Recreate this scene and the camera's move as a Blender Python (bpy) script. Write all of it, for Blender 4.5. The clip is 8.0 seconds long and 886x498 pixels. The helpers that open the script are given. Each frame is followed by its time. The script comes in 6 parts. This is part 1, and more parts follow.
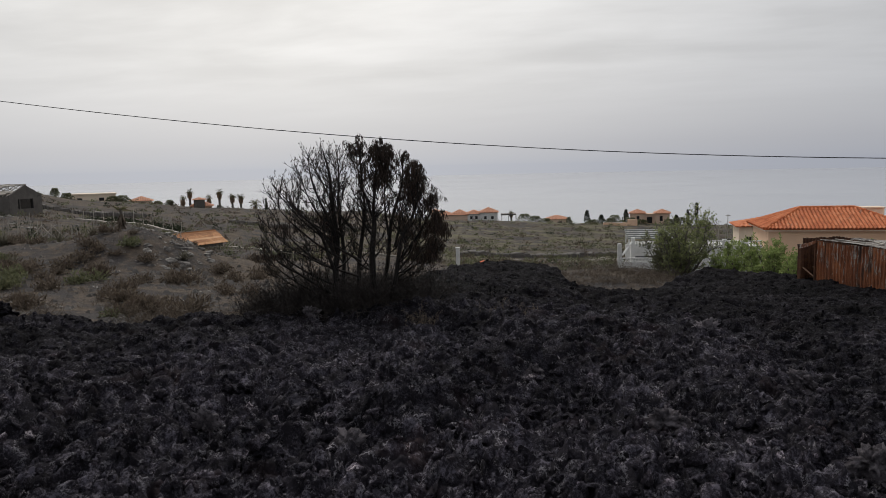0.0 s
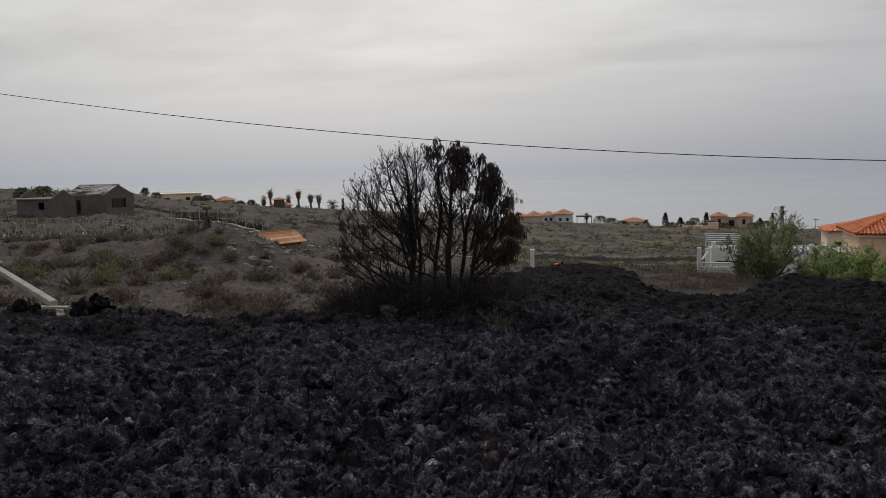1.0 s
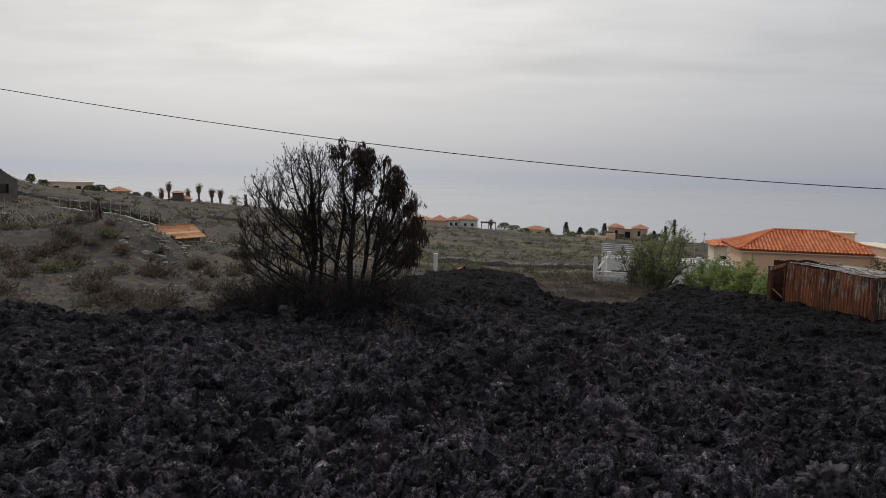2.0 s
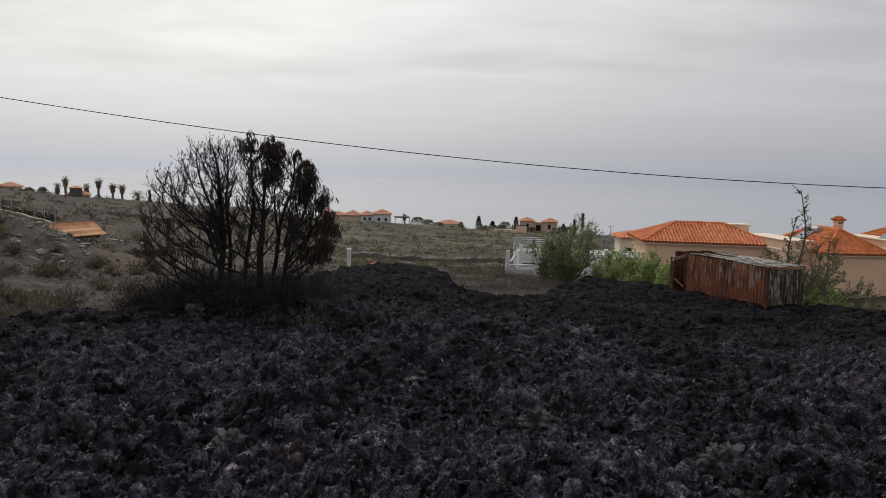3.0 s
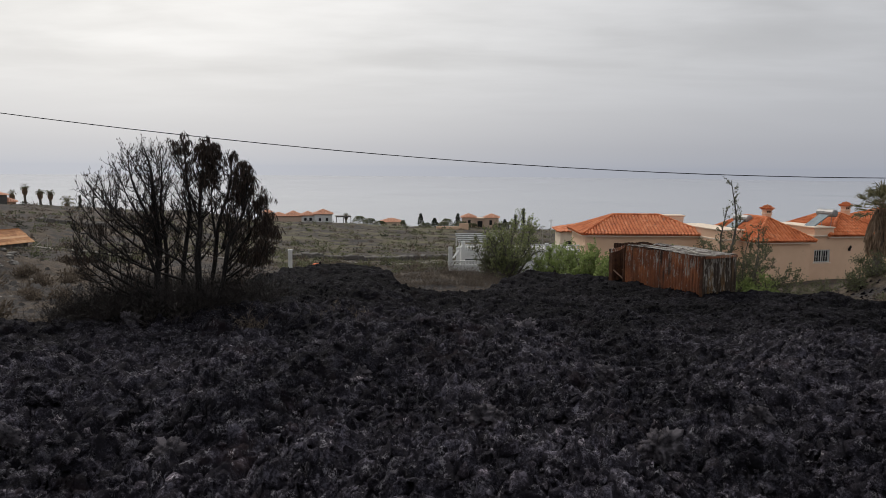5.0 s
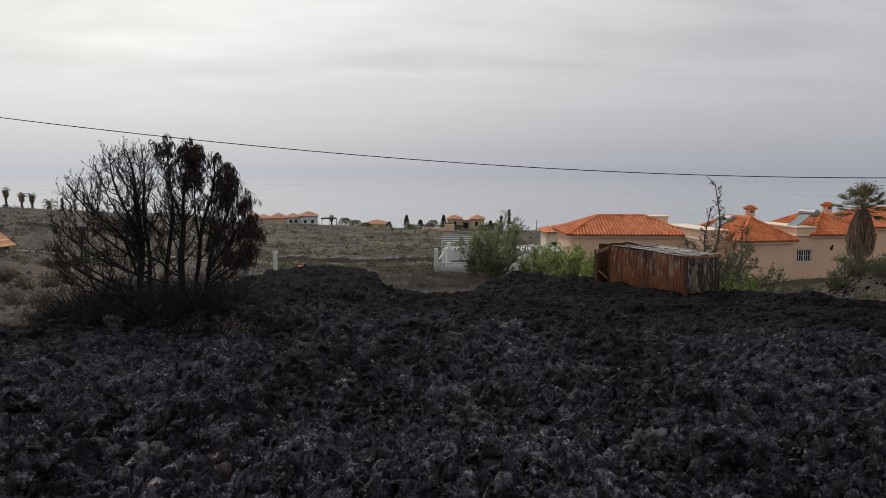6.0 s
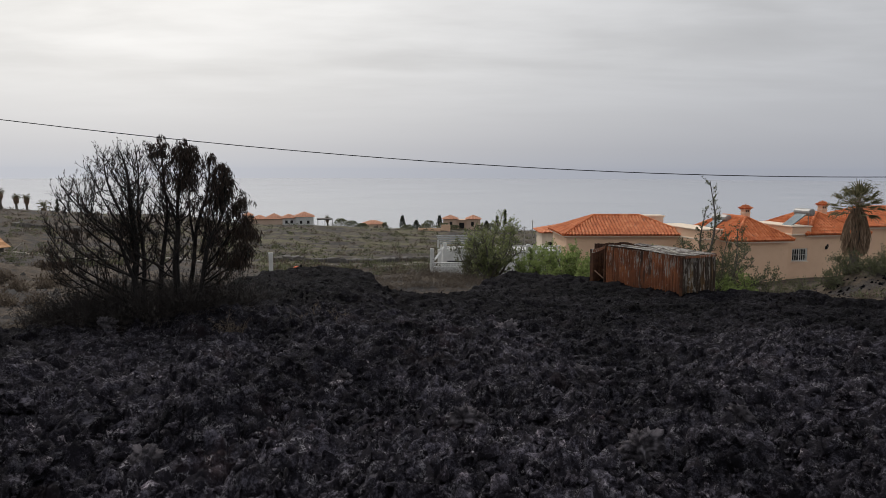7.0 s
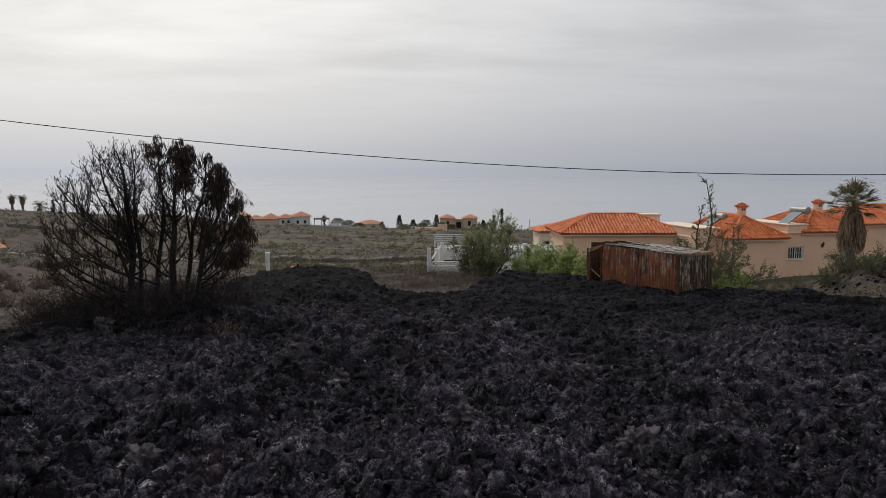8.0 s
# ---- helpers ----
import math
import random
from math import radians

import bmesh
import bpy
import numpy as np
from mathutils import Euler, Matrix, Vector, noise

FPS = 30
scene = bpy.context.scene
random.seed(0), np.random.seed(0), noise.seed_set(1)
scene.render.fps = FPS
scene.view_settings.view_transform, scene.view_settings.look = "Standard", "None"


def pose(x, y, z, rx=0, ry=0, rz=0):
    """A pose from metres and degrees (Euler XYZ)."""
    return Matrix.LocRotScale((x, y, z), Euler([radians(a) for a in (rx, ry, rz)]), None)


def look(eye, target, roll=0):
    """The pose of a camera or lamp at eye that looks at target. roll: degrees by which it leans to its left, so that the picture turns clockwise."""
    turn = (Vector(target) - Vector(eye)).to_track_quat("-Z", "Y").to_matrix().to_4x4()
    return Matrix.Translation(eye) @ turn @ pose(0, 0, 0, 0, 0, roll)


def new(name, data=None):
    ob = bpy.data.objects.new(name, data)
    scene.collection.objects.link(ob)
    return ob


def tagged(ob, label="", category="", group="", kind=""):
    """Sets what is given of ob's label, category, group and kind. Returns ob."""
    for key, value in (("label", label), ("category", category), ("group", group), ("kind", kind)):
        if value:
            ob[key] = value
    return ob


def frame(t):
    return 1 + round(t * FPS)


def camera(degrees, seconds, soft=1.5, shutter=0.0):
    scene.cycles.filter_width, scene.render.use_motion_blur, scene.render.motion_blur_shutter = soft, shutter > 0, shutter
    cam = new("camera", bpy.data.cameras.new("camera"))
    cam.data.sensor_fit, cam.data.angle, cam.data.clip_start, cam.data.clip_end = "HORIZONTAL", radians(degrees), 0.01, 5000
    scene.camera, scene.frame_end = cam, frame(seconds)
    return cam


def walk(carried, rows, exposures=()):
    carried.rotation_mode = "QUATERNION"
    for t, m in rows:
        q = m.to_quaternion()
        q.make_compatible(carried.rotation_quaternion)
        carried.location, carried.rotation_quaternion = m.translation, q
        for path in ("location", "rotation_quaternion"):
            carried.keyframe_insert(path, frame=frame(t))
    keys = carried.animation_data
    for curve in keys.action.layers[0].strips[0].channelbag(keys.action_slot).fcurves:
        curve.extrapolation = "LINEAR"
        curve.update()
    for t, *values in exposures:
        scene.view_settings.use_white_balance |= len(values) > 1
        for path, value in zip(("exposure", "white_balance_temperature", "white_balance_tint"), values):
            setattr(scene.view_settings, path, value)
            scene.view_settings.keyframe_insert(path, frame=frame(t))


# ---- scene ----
# A hand-held pan over a young lava field; the camera stands on the road's edge.
cam = camera(61.32, 8.0, soft=0.65)
walk(cam, [
    (0.0, pose(-0.143, 0.128, 3.970, 83.618, 1.256, 14.157)),
    (0.1, pose(-0.161, 0.132, 3.948, 83.640, 1.409, 16.079)),
    (0.2, pose(-0.169, 0.125, 3.959, 83.587, 1.628, 17.559)),
    (0.3, pose(-0.180, 0.096, 3.980, 83.588, 1.790, 18.512)),
    (0.5, pose(-0.178, 0.052, 3.985, 83.675, 1.760, 19.110)),
    (1.0, pose(-0.140, -0.049, 4.008, 83.818, 1.165, 19.835)),
    (1.5, pose(-0.092, -0.090, 4.033, 84.082, -0.590, 17.410)),
    (1.6, pose(-0.086, -0.087, 4.030, 83.890, -1.200, 16.890)),
    (2.0, pose(-0.063, -0.064, 4.013, 84.033, -1.573, 12.821)),
    (3.5, pose(-0.049, -0.025, 4.011, 83.656, -1.698, 4.698)),
    (4.0, pose(-0.045, -0.027, 4.008, 83.615, -1.253, 3.324)),
    (4.5, pose(-0.038, -0.034, 4.012, 83.672, -0.757, 2.479)),
    (5.0, pose(-0.033, -0.037, 4.014, 83.704, -0.477, 1.668)),
    (6.5, pose(-0.006, 0.000, 4.006, 83.860, -0.248, 0.349)),
    (7.0, pose(-0.004, 0.013, 4.008, 83.848, -0.165, 0.252)),
    (7.5, pose(-0.013, 0.015, 4.005, 83.816, -0.075, 0.153)),
    (8.0, pose(0.000, -0.000, 4.000, 83.800, -0.000, -0.000)),
], exposures=[(0.0, -0.06), (0.5, -0.22), (1.0, -0.28), (1.5, -0.27), (2.0, -0.14), (3.5, 0.0), (8.0, 0.0)])

# ---- light: an overcast afternoon, the sun behind cloud over the sea ----
SUN_AZ, SUN_EL = radians(-24), radians(38)
SUN_DIR = Vector((math.sin(SUN_AZ) * math.cos(SUN_EL), math.cos(SUN_AZ) * math.cos(SUN_EL), math.sin(SUN_EL)))


class Nodes:
    """Short way to write node trees: n(type, socket values)."""

    def __init__(self, tree):
        self.tree = tree
        tree.nodes.clear()

    def __call__(self, kind, ins=None, operation="", blend="", data="", smooth=False, clamp=False):
        nd = self.tree.nodes.new(kind)
        if operation:
            nd.operation = operation
        if data:
            nd.data_type = data
        if blend:
            nd.blend_type = blend
        if smooth:
            nd.interpolation_type = "SMOOTHSTEP"
        if clamp:
            nd.use_clamp = True
        for k, v in (ins or {}).items():
            if isinstance(v, bpy.types.NodeSocket):
                self.tree.links.new(v, nd.inputs[k])
            else:
                nd.inputs[k].default_value = v
        return nd

    def math(self, op, a, b=0.0, c=0.0, clamp=False):
        return self("ShaderNodeMath", {0: a, 1: b, 2: c}, operation=op, clamp=clamp).outputs[0]

    def mix(self, fac, a, b, blend="MIX"):
        nd = self("ShaderNodeMix", {0: fac, 6: a, 7: b}, data="RGBA", blend=blend)
        return nd.outputs[2]

    def ramp(self, fac, stops):
        nd = self("ShaderNodeValToRGB", {0: fac})
        el = nd.color_ramp.elements
        while len(el) < len(stops):
            el.new(0.5)
        for e, (p, c) in zip(el, stops):
            e.position = p
            e.color = c if len(c) == 4 else (*c, 1)
        return nd.outputs[0]

    def span(self, v, lo, hi, a=0.0, b=1.0):
        return self("ShaderNodeMapRange", {0: v, 1: lo, 2: hi, 3: a, 4: b}, smooth=True).outputs[0]

    def noise(self, vec, scale, detail=4.0, rough=0.55, dist=0.0):
        return self("ShaderNodeTexNoise", {"Vector": vec, "Scale": scale, "Detail": detail, "Roughness": rough, "Distortion": dist}).outputs[0]


def rgb(r, g, b):
    return (r, g, b, 1.0)


world = bpy.data.worlds.new("overcast_sky")
scene.world = world
world.use_nodes = True
n = Nodes(world.node_tree)
way = n("ShaderNodeTexCoord").outputs["Generated"]
sep = n("ShaderNodeSeparateXYZ", {0: way})
up = n.math("MAXIMUM", sep.outputs[2], 0.0)
# cloud sheet seen from below: flatter and denser towards the horizon
den = n.math("ADD", up, 0.10)
cu = n.math("DIVIDE", sep.outputs[0], den)
cv = n.math("DIVIDE", sep.outputs[1], den)
sheet = n("ShaderNodeCombineXYZ", {0: n.math("MULTIPLY", cu, 0.55), 1: cv, 2: 0.0}).outputs[0]
cloud_a = n.noise(sheet, 0.55, 5.0, 0.5, 0.4)
cloud_b = n.noise(sheet, 2.1, 5.0, 0.55, 0.2)
cloud = n.math("ADD", n.math("MULTIPLY", cloud_a, 0.72), n.math("MULTIPLY", cloud_b, 0.28))
lit = n.span(cloud, 0.32, 0.68, 0.80, 1.22)
lit = n.math("ADD", n.math("MULTIPLY", n.math("SUBTRACT", lit, 1.0), n.span(up, 0.02, 0.22)), 1.0)
toward = n("ShaderNodeVectorMath", {0: way, 1: SUN_DIR}, operation="DOT_PRODUCT").outputs["Value"]
level = Vector((math.sin(radians(-30)), math.cos(radians(-30)), 0.0))
abreast = n("ShaderNodeVectorMath", {0: way, 1: level}, operation="DOT_PRODUCT").outputs["Value"]
glow = n.math("ADD", n.math("MULTIPLY", n.math("POWER", n.math("MAXIMUM", toward, 0.0), 3.0), 0.55), n.math("MULTIPLY", n.math("POWER", n.math("MAXIMUM", abreast, 0.0), 6.0), 0.62))
tone = n.ramp(n.math("POWER", up, 0.5), [(0.0, (0.395, 0.415, 0.47)), (0.16, (0.445, 0.455, 0.49)), (0.36, (0.58, 0.585, 0.60)), (0.6, (0.66, 0.66, 0.66)), (1.0, (0.56, 0.56, 0.57))])
glowing = n.mix(n.math("MULTIPLY", glow, 1.0), rgb(0.755, 0.765, 0.79), rgb(1.27, 1.245, 1.195))
overcast = n.mix(1.0, n.mix(1.0, tone, glowing, "MULTIPLY"), n("ShaderNodeCombineXYZ", {0: lit, 1: lit, 2: lit}).outputs[0], "MULTIPLY")
sky = n("ShaderNodeTexSky")
sky.sky_type, sky.sun_disc, sky.sun_elevation, sky.sun_rotation, sky.dust_density = "NISHITA", False, SUN_EL, SUN_AZ, 4.0
clear = n("ShaderNodeBackground", {0: sky.outputs[0], 1: 0.05})
veil = n("ShaderNodeBackground", {0: overcast, 1: 1.18})
both = n("ShaderNodeMixShader", {0: 0.93, 1: clear.outputs[0], 2: veil.outputs[0]})
n("ShaderNodeOutputWorld", {0: both.outputs[0]})

sun_data = bpy.data.lights.new("sun", "SUN")
sun_data.energy, sun_data.angle, sun_data.color = 2.0, radians(14), (1.0, 0.95, 0.88)
sun = new("sun", sun_data)
sun.matrix_world = look((0, 0, 60), Vector((0, 0, 60)) - SUN_DIR)

# ---- materials ----
def material(name):
    m = bpy.data.materials.new(name)
    m.use_nodes = True
    return m, Nodes(m.node_tree)


def surface(name, stops, scale=3.0, fine=40.0, rough=(0.75, 0.95), bump=0.3, bump_scale=None, metal=0.0, spot=None, vary=0.0, dist=0.02, island=0.0, spec=0.3):
    """Mottled matt surface: two noises drive a colour ramp, roughness and relief. spot: (colour, scale, threshold); vary: change from object to object."""
    m, n = material(name)
    pos = n("ShaderNodeTexCoord").outputs["Object"]
    big = n.noise(pos, scale, 5.0, 0.6, 0.3)
    small = n.noise(pos, fine, 4.0, 0.6)
    f = n.math("ADD", n.math("MULTIPLY", big, 0.6), n.math("MULTIPLY", small, 0.4))
    f = n.span(f, 0.3, 0.7)
    if vary:
        f = n.math("ADD", f, n.math("MULTIPLY", n.math("SUBTRACT", n("ShaderNodeObjectInfo").outputs["Random"], 0.5), vary), clamp=True)
    if island:
        f = n.math("ADD", f, n.math("MULTIPLY", n.math("SUBTRACT", n("ShaderNodeNewGeometry").outputs["Random Per Island"], 0.5), island), clamp=True)
    k = len(stops) - 1
    col = n.ramp(f, [(i / k, c) for i, c in enumerate(stops)])
    if spot:
        c, s, th = spot
        col = n.mix(n.span(n.noise(pos, s, 4.0, 0.65), th, th + 0.1), col, (*c, 1))
    h = n.noise(pos, bump_scale or fine * 0.7, 5.0, 0.65)
    bm = n("ShaderNodeBump", {"Strength": bump, "Distance": dist, "Height": h})
    bs = n("ShaderNodeBsdfPrincipled", {"Base Color": col, "Roughness": n.span(small, 0.3, 0.7, *rough), "Metallic": metal, "Normal": bm.outputs[0], "Specular IOR Level": spec})
    n("ShaderNodeOutputMaterial", {0: bs.outputs[0]})
    return m


def leaf_material(name, a, b, c, through_it=0.25):
    m, n = material(name)
    r = n("ShaderNodeNewGeometry").outputs["Random Per Island"]
    pos = n("ShaderNodeTexCoord").outputs["Object"]
    f = n.math("ADD", n.math("MULTIPLY", r, 0.6), n.math("MULTIPLY", n.noise(pos, 1.2, 3.0), 0.5), clamp=True)
    col = n.ramp(f, [(0.1, a), (0.5, b), (0.95, c)])
    bs = n("ShaderNodeBsdfPrincipled", {"Base Color": col, "Roughness": 0.7, "Specular IOR Level": 0.25})
    tr = n("ShaderNodeBsdfTranslucent", {0: col})
    n("ShaderNodeOutputMaterial", {0: n("ShaderNodeMixShader", {0: through_it, 1: bs.outputs[0], 2: tr.outputs[0]}).outputs[0]})
    return m


def lava_material(name, light=0.0):
    m, n = material(name)
    pos = n("ShaderNodeTexCoord").outputs["Object"]
    geo = n("ShaderNodeNewGeometry")
    place = geo.outputs["Position"]
    big = n.noise(pos, 0.22, 4.0, 0.6)
    mid = n.noise(pos, 4.5, 5.0, 0.65)
    fine = n.noise(pos, 34.0, 5.0, 0.75)
    col = n.ramp(n.math("ADD", n.math("MULTIPLY", mid, 0.5), n.math("MULTIPLY", fine, 0.5)),
                 [(0.40, (0.0165, 0.0152, 0.0175)), (0.475, (0.0205, 0.0188, 0.0225)), (0.525, (0.040, 0.037, 0.0440)), (0.60, (0.122, 0.115, 0.134))])
    rust = n.mix(n.span(n.noise(pos, 0.8, 4.0, 0.65), 0.56, 0.72, 0.0, 0.55), col, rgb(0.038, 0.025, 0.0255))
    pale = n.mix(n.math("MULTIPLY", n.span(n.noise(pos, 6.5, 4.0, 0.65), 0.54, 0.64), n.span(fine, 0.45, 0.56)), rust, rgb(0.185, 0.178, 0.185))
    blot = n.math("ADD", n.math("MULTIPLY", big, 0.5), n.math("MULTIPLY", n.noise(pos, 1.1, 4.0, 0.6, 0.5), 0.5))
    shade = n.mix(n.span(blot, 0.42, 0.58), n.mix(1.0, pale, rgb(0.55, 0.55, 0.57), "MULTIPLY"), n.mix(1.0, pale, rgb(1.4, 1.37, 1.4), "MULTIPLY"))
    shade = n.mix(1.0, shade, n.ramp(geo.outputs["Random Per Island"], [(0.0, (0.7, 0.7, 0.72)), (0.75, (1.05, 1.03, 1.05)), (1.0, (1.9, 1.8, 1.75))]), "MULTIPLY")
    # Shading painted by distance: near lava brightened, far clinker's self-shadowing darkened.
    distance_shade = n.span(n("ShaderNodeVectorMath", {0: place}, operation="LENGTH").outputs["Value"], 6.0, 23.0, 1.7, 0.36)
    shade = n.mix(1.0, shade, n("ShaderNodeCombineXYZ", {0: n.math("MULTIPLY", distance_shade, 0.985), 1: n.math("MULTIPLY", distance_shade, 1.0), 2: n.math("MULTIPLY", distance_shade, 1.01)}).outputs[0], "MULTIPLY")
    if light:
        shade = n.mix(n.span(mid, 0.35, 0.6, light * 0.3, light), shade, rgb(0.25, 0.228, 0.25))
    h = n.math("ADD", n.math("MULTIPLY", fine, 0.6), n.math("MULTIPLY", n.noise(pos, 90.0, 4.0, 0.75), 0.4))
    bm = n("ShaderNodeBump", {"Strength": 1.0, "Distance": 0.06, "Height": h})
    bs = n("ShaderNodeBsdfPrincipled", {"Base Color": shade, "Roughness": n.span(fine, 0.3, 0.7, 0.8, 1.0), "Normal": bm.outputs[0], "Specular IOR Level": 0.04})
    n("ShaderNodeOutputMaterial", {0: bs.outputs[0]})
    return m


def ground_material():
    """Dark volcanic ash with dry brown grass and grey-green scrub, in patches."""
    m, n = material("ash_and_dry_scrub")
    pos = n("ShaderNodeTexCoord").outputs["Object"]
    far = n("ShaderNodeVectorMath", {0: pos, 1: Vector((1, 1, 0))}, operation="MULTIPLY").outputs[0]
    dist = n("ShaderNodeVectorMath", {0: far}, operation="LENGTH").outputs["Value"]
    sep = n("ShaderNodeSeparateXYZ", {0: pos})
    patch = n.noise(pos, 0.09, 5.0, 0.62, 0.4)
    tuft = n.noise(pos, 0.75, 5.0, 0.7)
    grit = n.noise(pos, 11.0, 4.0, 0.7)
    ash = n.ramp(grit, [(0.3, (0.029, 0.0268, 0.0275)), (0.7, (0.071, 0.0645, 0.063))])
    dry = n.ramp(n.noise(pos, 2.4, 4.0, 0.7), [(0.3, (0.050, 0.039, 0.031)), (0.7, (0.135, 0.106, 0.083))])
    green = n.ramp(n.noise(pos, 1.7, 4.0, 0.7), [(0.3, (0.075, 0.073, 0.041)), (0.7, (0.175, 0.160, 0.100))])
    low = n.mix(n.span(n.math("ADD", n.math("MULTIPLY", tuft, 0.6), n.math("MULTIPLY", patch, 0.4)), 0.44, 0.56), ash, dry)
    f = n.math("MULTIPLY", n.span(n.math("ADD", n.math("MULTIPLY", tuft, 0.4), n.math("MULTIPLY", patch, 0.6)), 0.46, 0.58), n.math("MULTIPLY", n.span(dist, 50, 85, 0.08, 0.85), n.span(n.math("ADD", sep.outputs[0], n.math("MULTIPLY", sep.outputs[1], 0.30)), -18, 6, 0.12, 1.0)))
    col = n.mix(f, low, green)
    bm = n("ShaderNodeBump", {"Strength": 0.8, "Distance": 0.25, "Height": n.math("ADD", tuft, n.math("MULTIPLY", grit, 0.3))})
    bs = n("ShaderNodeBsdfPrincipled", {"Base Color": col, "Roughness": 0.95, "Normal": bm.outputs[0], "Specular IOR Level": 0.1})
    n("ShaderNodeOutputMaterial", {0: bs.outputs[0]})
    return m


def rust_material(name="rusted_sheet", orange=1.0, flake=0.0, burnt=0.0):
    """Galvanised sheet rusted from the ground up, with pale flaking zinc left in streaks."""
    m, n = material(name)
    pos = n("ShaderNodeTexCoord").outputs["Object"]
    sp = n("ShaderNodeSeparateXYZ", {0: pos})
    shift = n.math("MULTIPLY", n("ShaderNodeObjectInfo").outputs["Random"], 37.0)
    pos = n("ShaderNodeVectorMath", {0: pos, 1: n("ShaderNodeCombineXYZ", {0: shift, 1: shift, 2: shift}).outputs[0]}, operation="ADD").outputs[0]
    stretch = n("ShaderNodeVectorMath", {0: pos, 1: Vector((1, 1, 0.16))}, operation="MULTIPLY").outputs[0]
    streak = n.noise(stretch, 10.0, 6.0, 0.75, 0.3)
    patch = n.noise(pos, 1.2, 4.0, 0.6)
    fine = n.noise(pos, 38.0, 4.0, 0.7)
    rust = n.ramp(n.math("ADD", n.math("MULTIPLY", patch, 0.5), n.math("MULTIPLY", fine, 0.5)), [(0.32, (0.075 * orange, 0.026, 0.015)), (0.5, (0.22 * orange, 0.075, 0.032)), (0.68, (0.46 * orange, 0.175, 0.070))])
    zinc = n.ramp(fine, [(0.3, (0.22, 0.195, 0.17)), (0.7, (0.50, 0.46, 0.41))])
    soot = n.mix(n.span(n.noise(stretch, 3.0, 5.0, 0.6), 0.52 - burnt, 0.64 - burnt, 0.0, 0.85), rust, rgb(0.035, 0.026, 0.022))
    bias = n.math("ADD", streak, n.math("MULTIPLY", n.span(sp.outputs[2], 0.6, 1.9), 0.05))
    col = n.mix(n.span(bias, 0.588 - flake, 0.612 - flake), soot, zinc)
    bm = n("ShaderNodeBump", {"Strength": 0.5, "Distance": 0.01, "Height": fine})
    bs = n("ShaderNodeBsdfPrincipled", {"Base Color": col, "Roughness": n.span(fine, 0.3, 0.7, 0.6, 0.9), "Metallic": 0.15, "Normal": bm.outputs[0]})
    n("ShaderNodeOutputMaterial", {0: bs.outputs[0]})
    return m


def sea_material():
    m, n = material("hazy_sea")
    pos = n("ShaderNodeTexCoord").outputs["Object"]
    h = n.noise(pos, 0.05, 4.0, 0.6)
    bm = n("ShaderNodeBump", {"Strength": 0.05, "Distance": 0.5, "Height": h})
    bs = n("ShaderNodeBsdfPrincipled", {"Base Color": rgb(0.21, 0.24, 0.285), "Roughness": n.span(n.noise(pos, 0.004, 3.0), 0.3, 0.7, 0.07, 0.10), "IOR": 1.6, "Normal": bm.outputs[0]})
    n("ShaderNodeOutputMaterial", {0: bs.outputs[0]})
    return m


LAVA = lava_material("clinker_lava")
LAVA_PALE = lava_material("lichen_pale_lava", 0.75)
GROUND = ground_material()
SEA = sea_material()
RUST = rust_material()
RUST_END = rust_material("blackened_flaking_sheet", 0.6, 0.015, 0.16)
ROOF_TILE = surface("terracotta_tile", [(0.42, 0.11, 0.040), (0.60, 0.175, 0.062), (0.68, 0.26, 0.12)], 1.2, 9.0, (0.7, 0.9), 0.3, spot=((0.30, 0.13, 0.08), 2.2, 0.60), island=0.5)
PEACH = surface("peach_render", [(0.70, 0.475, 0.325), (0.77, 0.535, 0.375)], 0.8, 22, (0.85, 0.95), 0.15, spot=((0.62, 0.42, 0.29), 0.9, 0.62))
CREAM = surface("cream_moulding", [(0.70, 0.58, 0.46), (0.78, 0.66, 0.53)], 2, 30)
WHITE = surface("white_paint", [(0.52, 0.52, 0.51), (0.68, 0.68, 0.665)], 1.5, 25, spot=((0.45, 0.44, 0.42), 3.0, 0.64))
GREY_BLOCK = surface("grey_concrete_block", [(0.085, 0.078, 0.073), (0.15, 0.138, 0.128)], 1.1, 14, spot=((0.085, 0.08, 0.075), 0.8, 0.58))
BARK = surface("charred_bark", [(0.007, 0.0062, 0.0062), (0.0155, 0.0135, 0.013), (0.032, 0.0265, 0.024)], 4, 45, (0.85, 0.98), 0.6)
GREY_BARK = surface("grey_bark", [(0.075, 0.065, 0.055), (0.16, 0.145, 0.125)], 4, 45, (0.85, 0.98), 0.5)
SCORCHED = leaf_material("scorched_needles", (0.016, 0.012, 0.0105), (0.034, 0.024, 0.0195), (0.075, 0.050, 0.037), 0.15)
# Charred scrub made near-black: the tree's shade is put into its colour.
CHAR_SHADE = leaf_material("charred_shaded_twigs", (0.014, 0.0125, 0.0125), (0.027, 0.023, 0.022), (0.052, 0.042, 0.036), 0.05)
FRESH = leaf_material("fresh_green_leaves", (0.13, 0.18, 0.055), (0.26, 0.33, 0.11), (0.42, 0.48, 0.21), 0.4)
OLIVE = leaf_material("grey_green_leaves", (0.055, 0.062, 0.034), (0.115, 0.122, 0.066), (0.20, 0.20, 0.115), 0.3)
SPRING = leaf_material("dull_spring_leaves", (0.10, 0.125, 0.052), (0.21, 0.245, 0.10), (0.35, 0.37, 0.18), 0.4)
AGAVE = leaf_material("dusty_agave_leaves", (0.07, 0.066, 0.048), (0.14, 0.13, 0.10), (0.26, 0.24, 0.19), 0.1)
DRY = leaf_material("dry_brown_stalks", (0.052, 0.039, 0.030), (0.11, 0.086, 0.066), (0.21, 0.172, 0.132), 0.2)
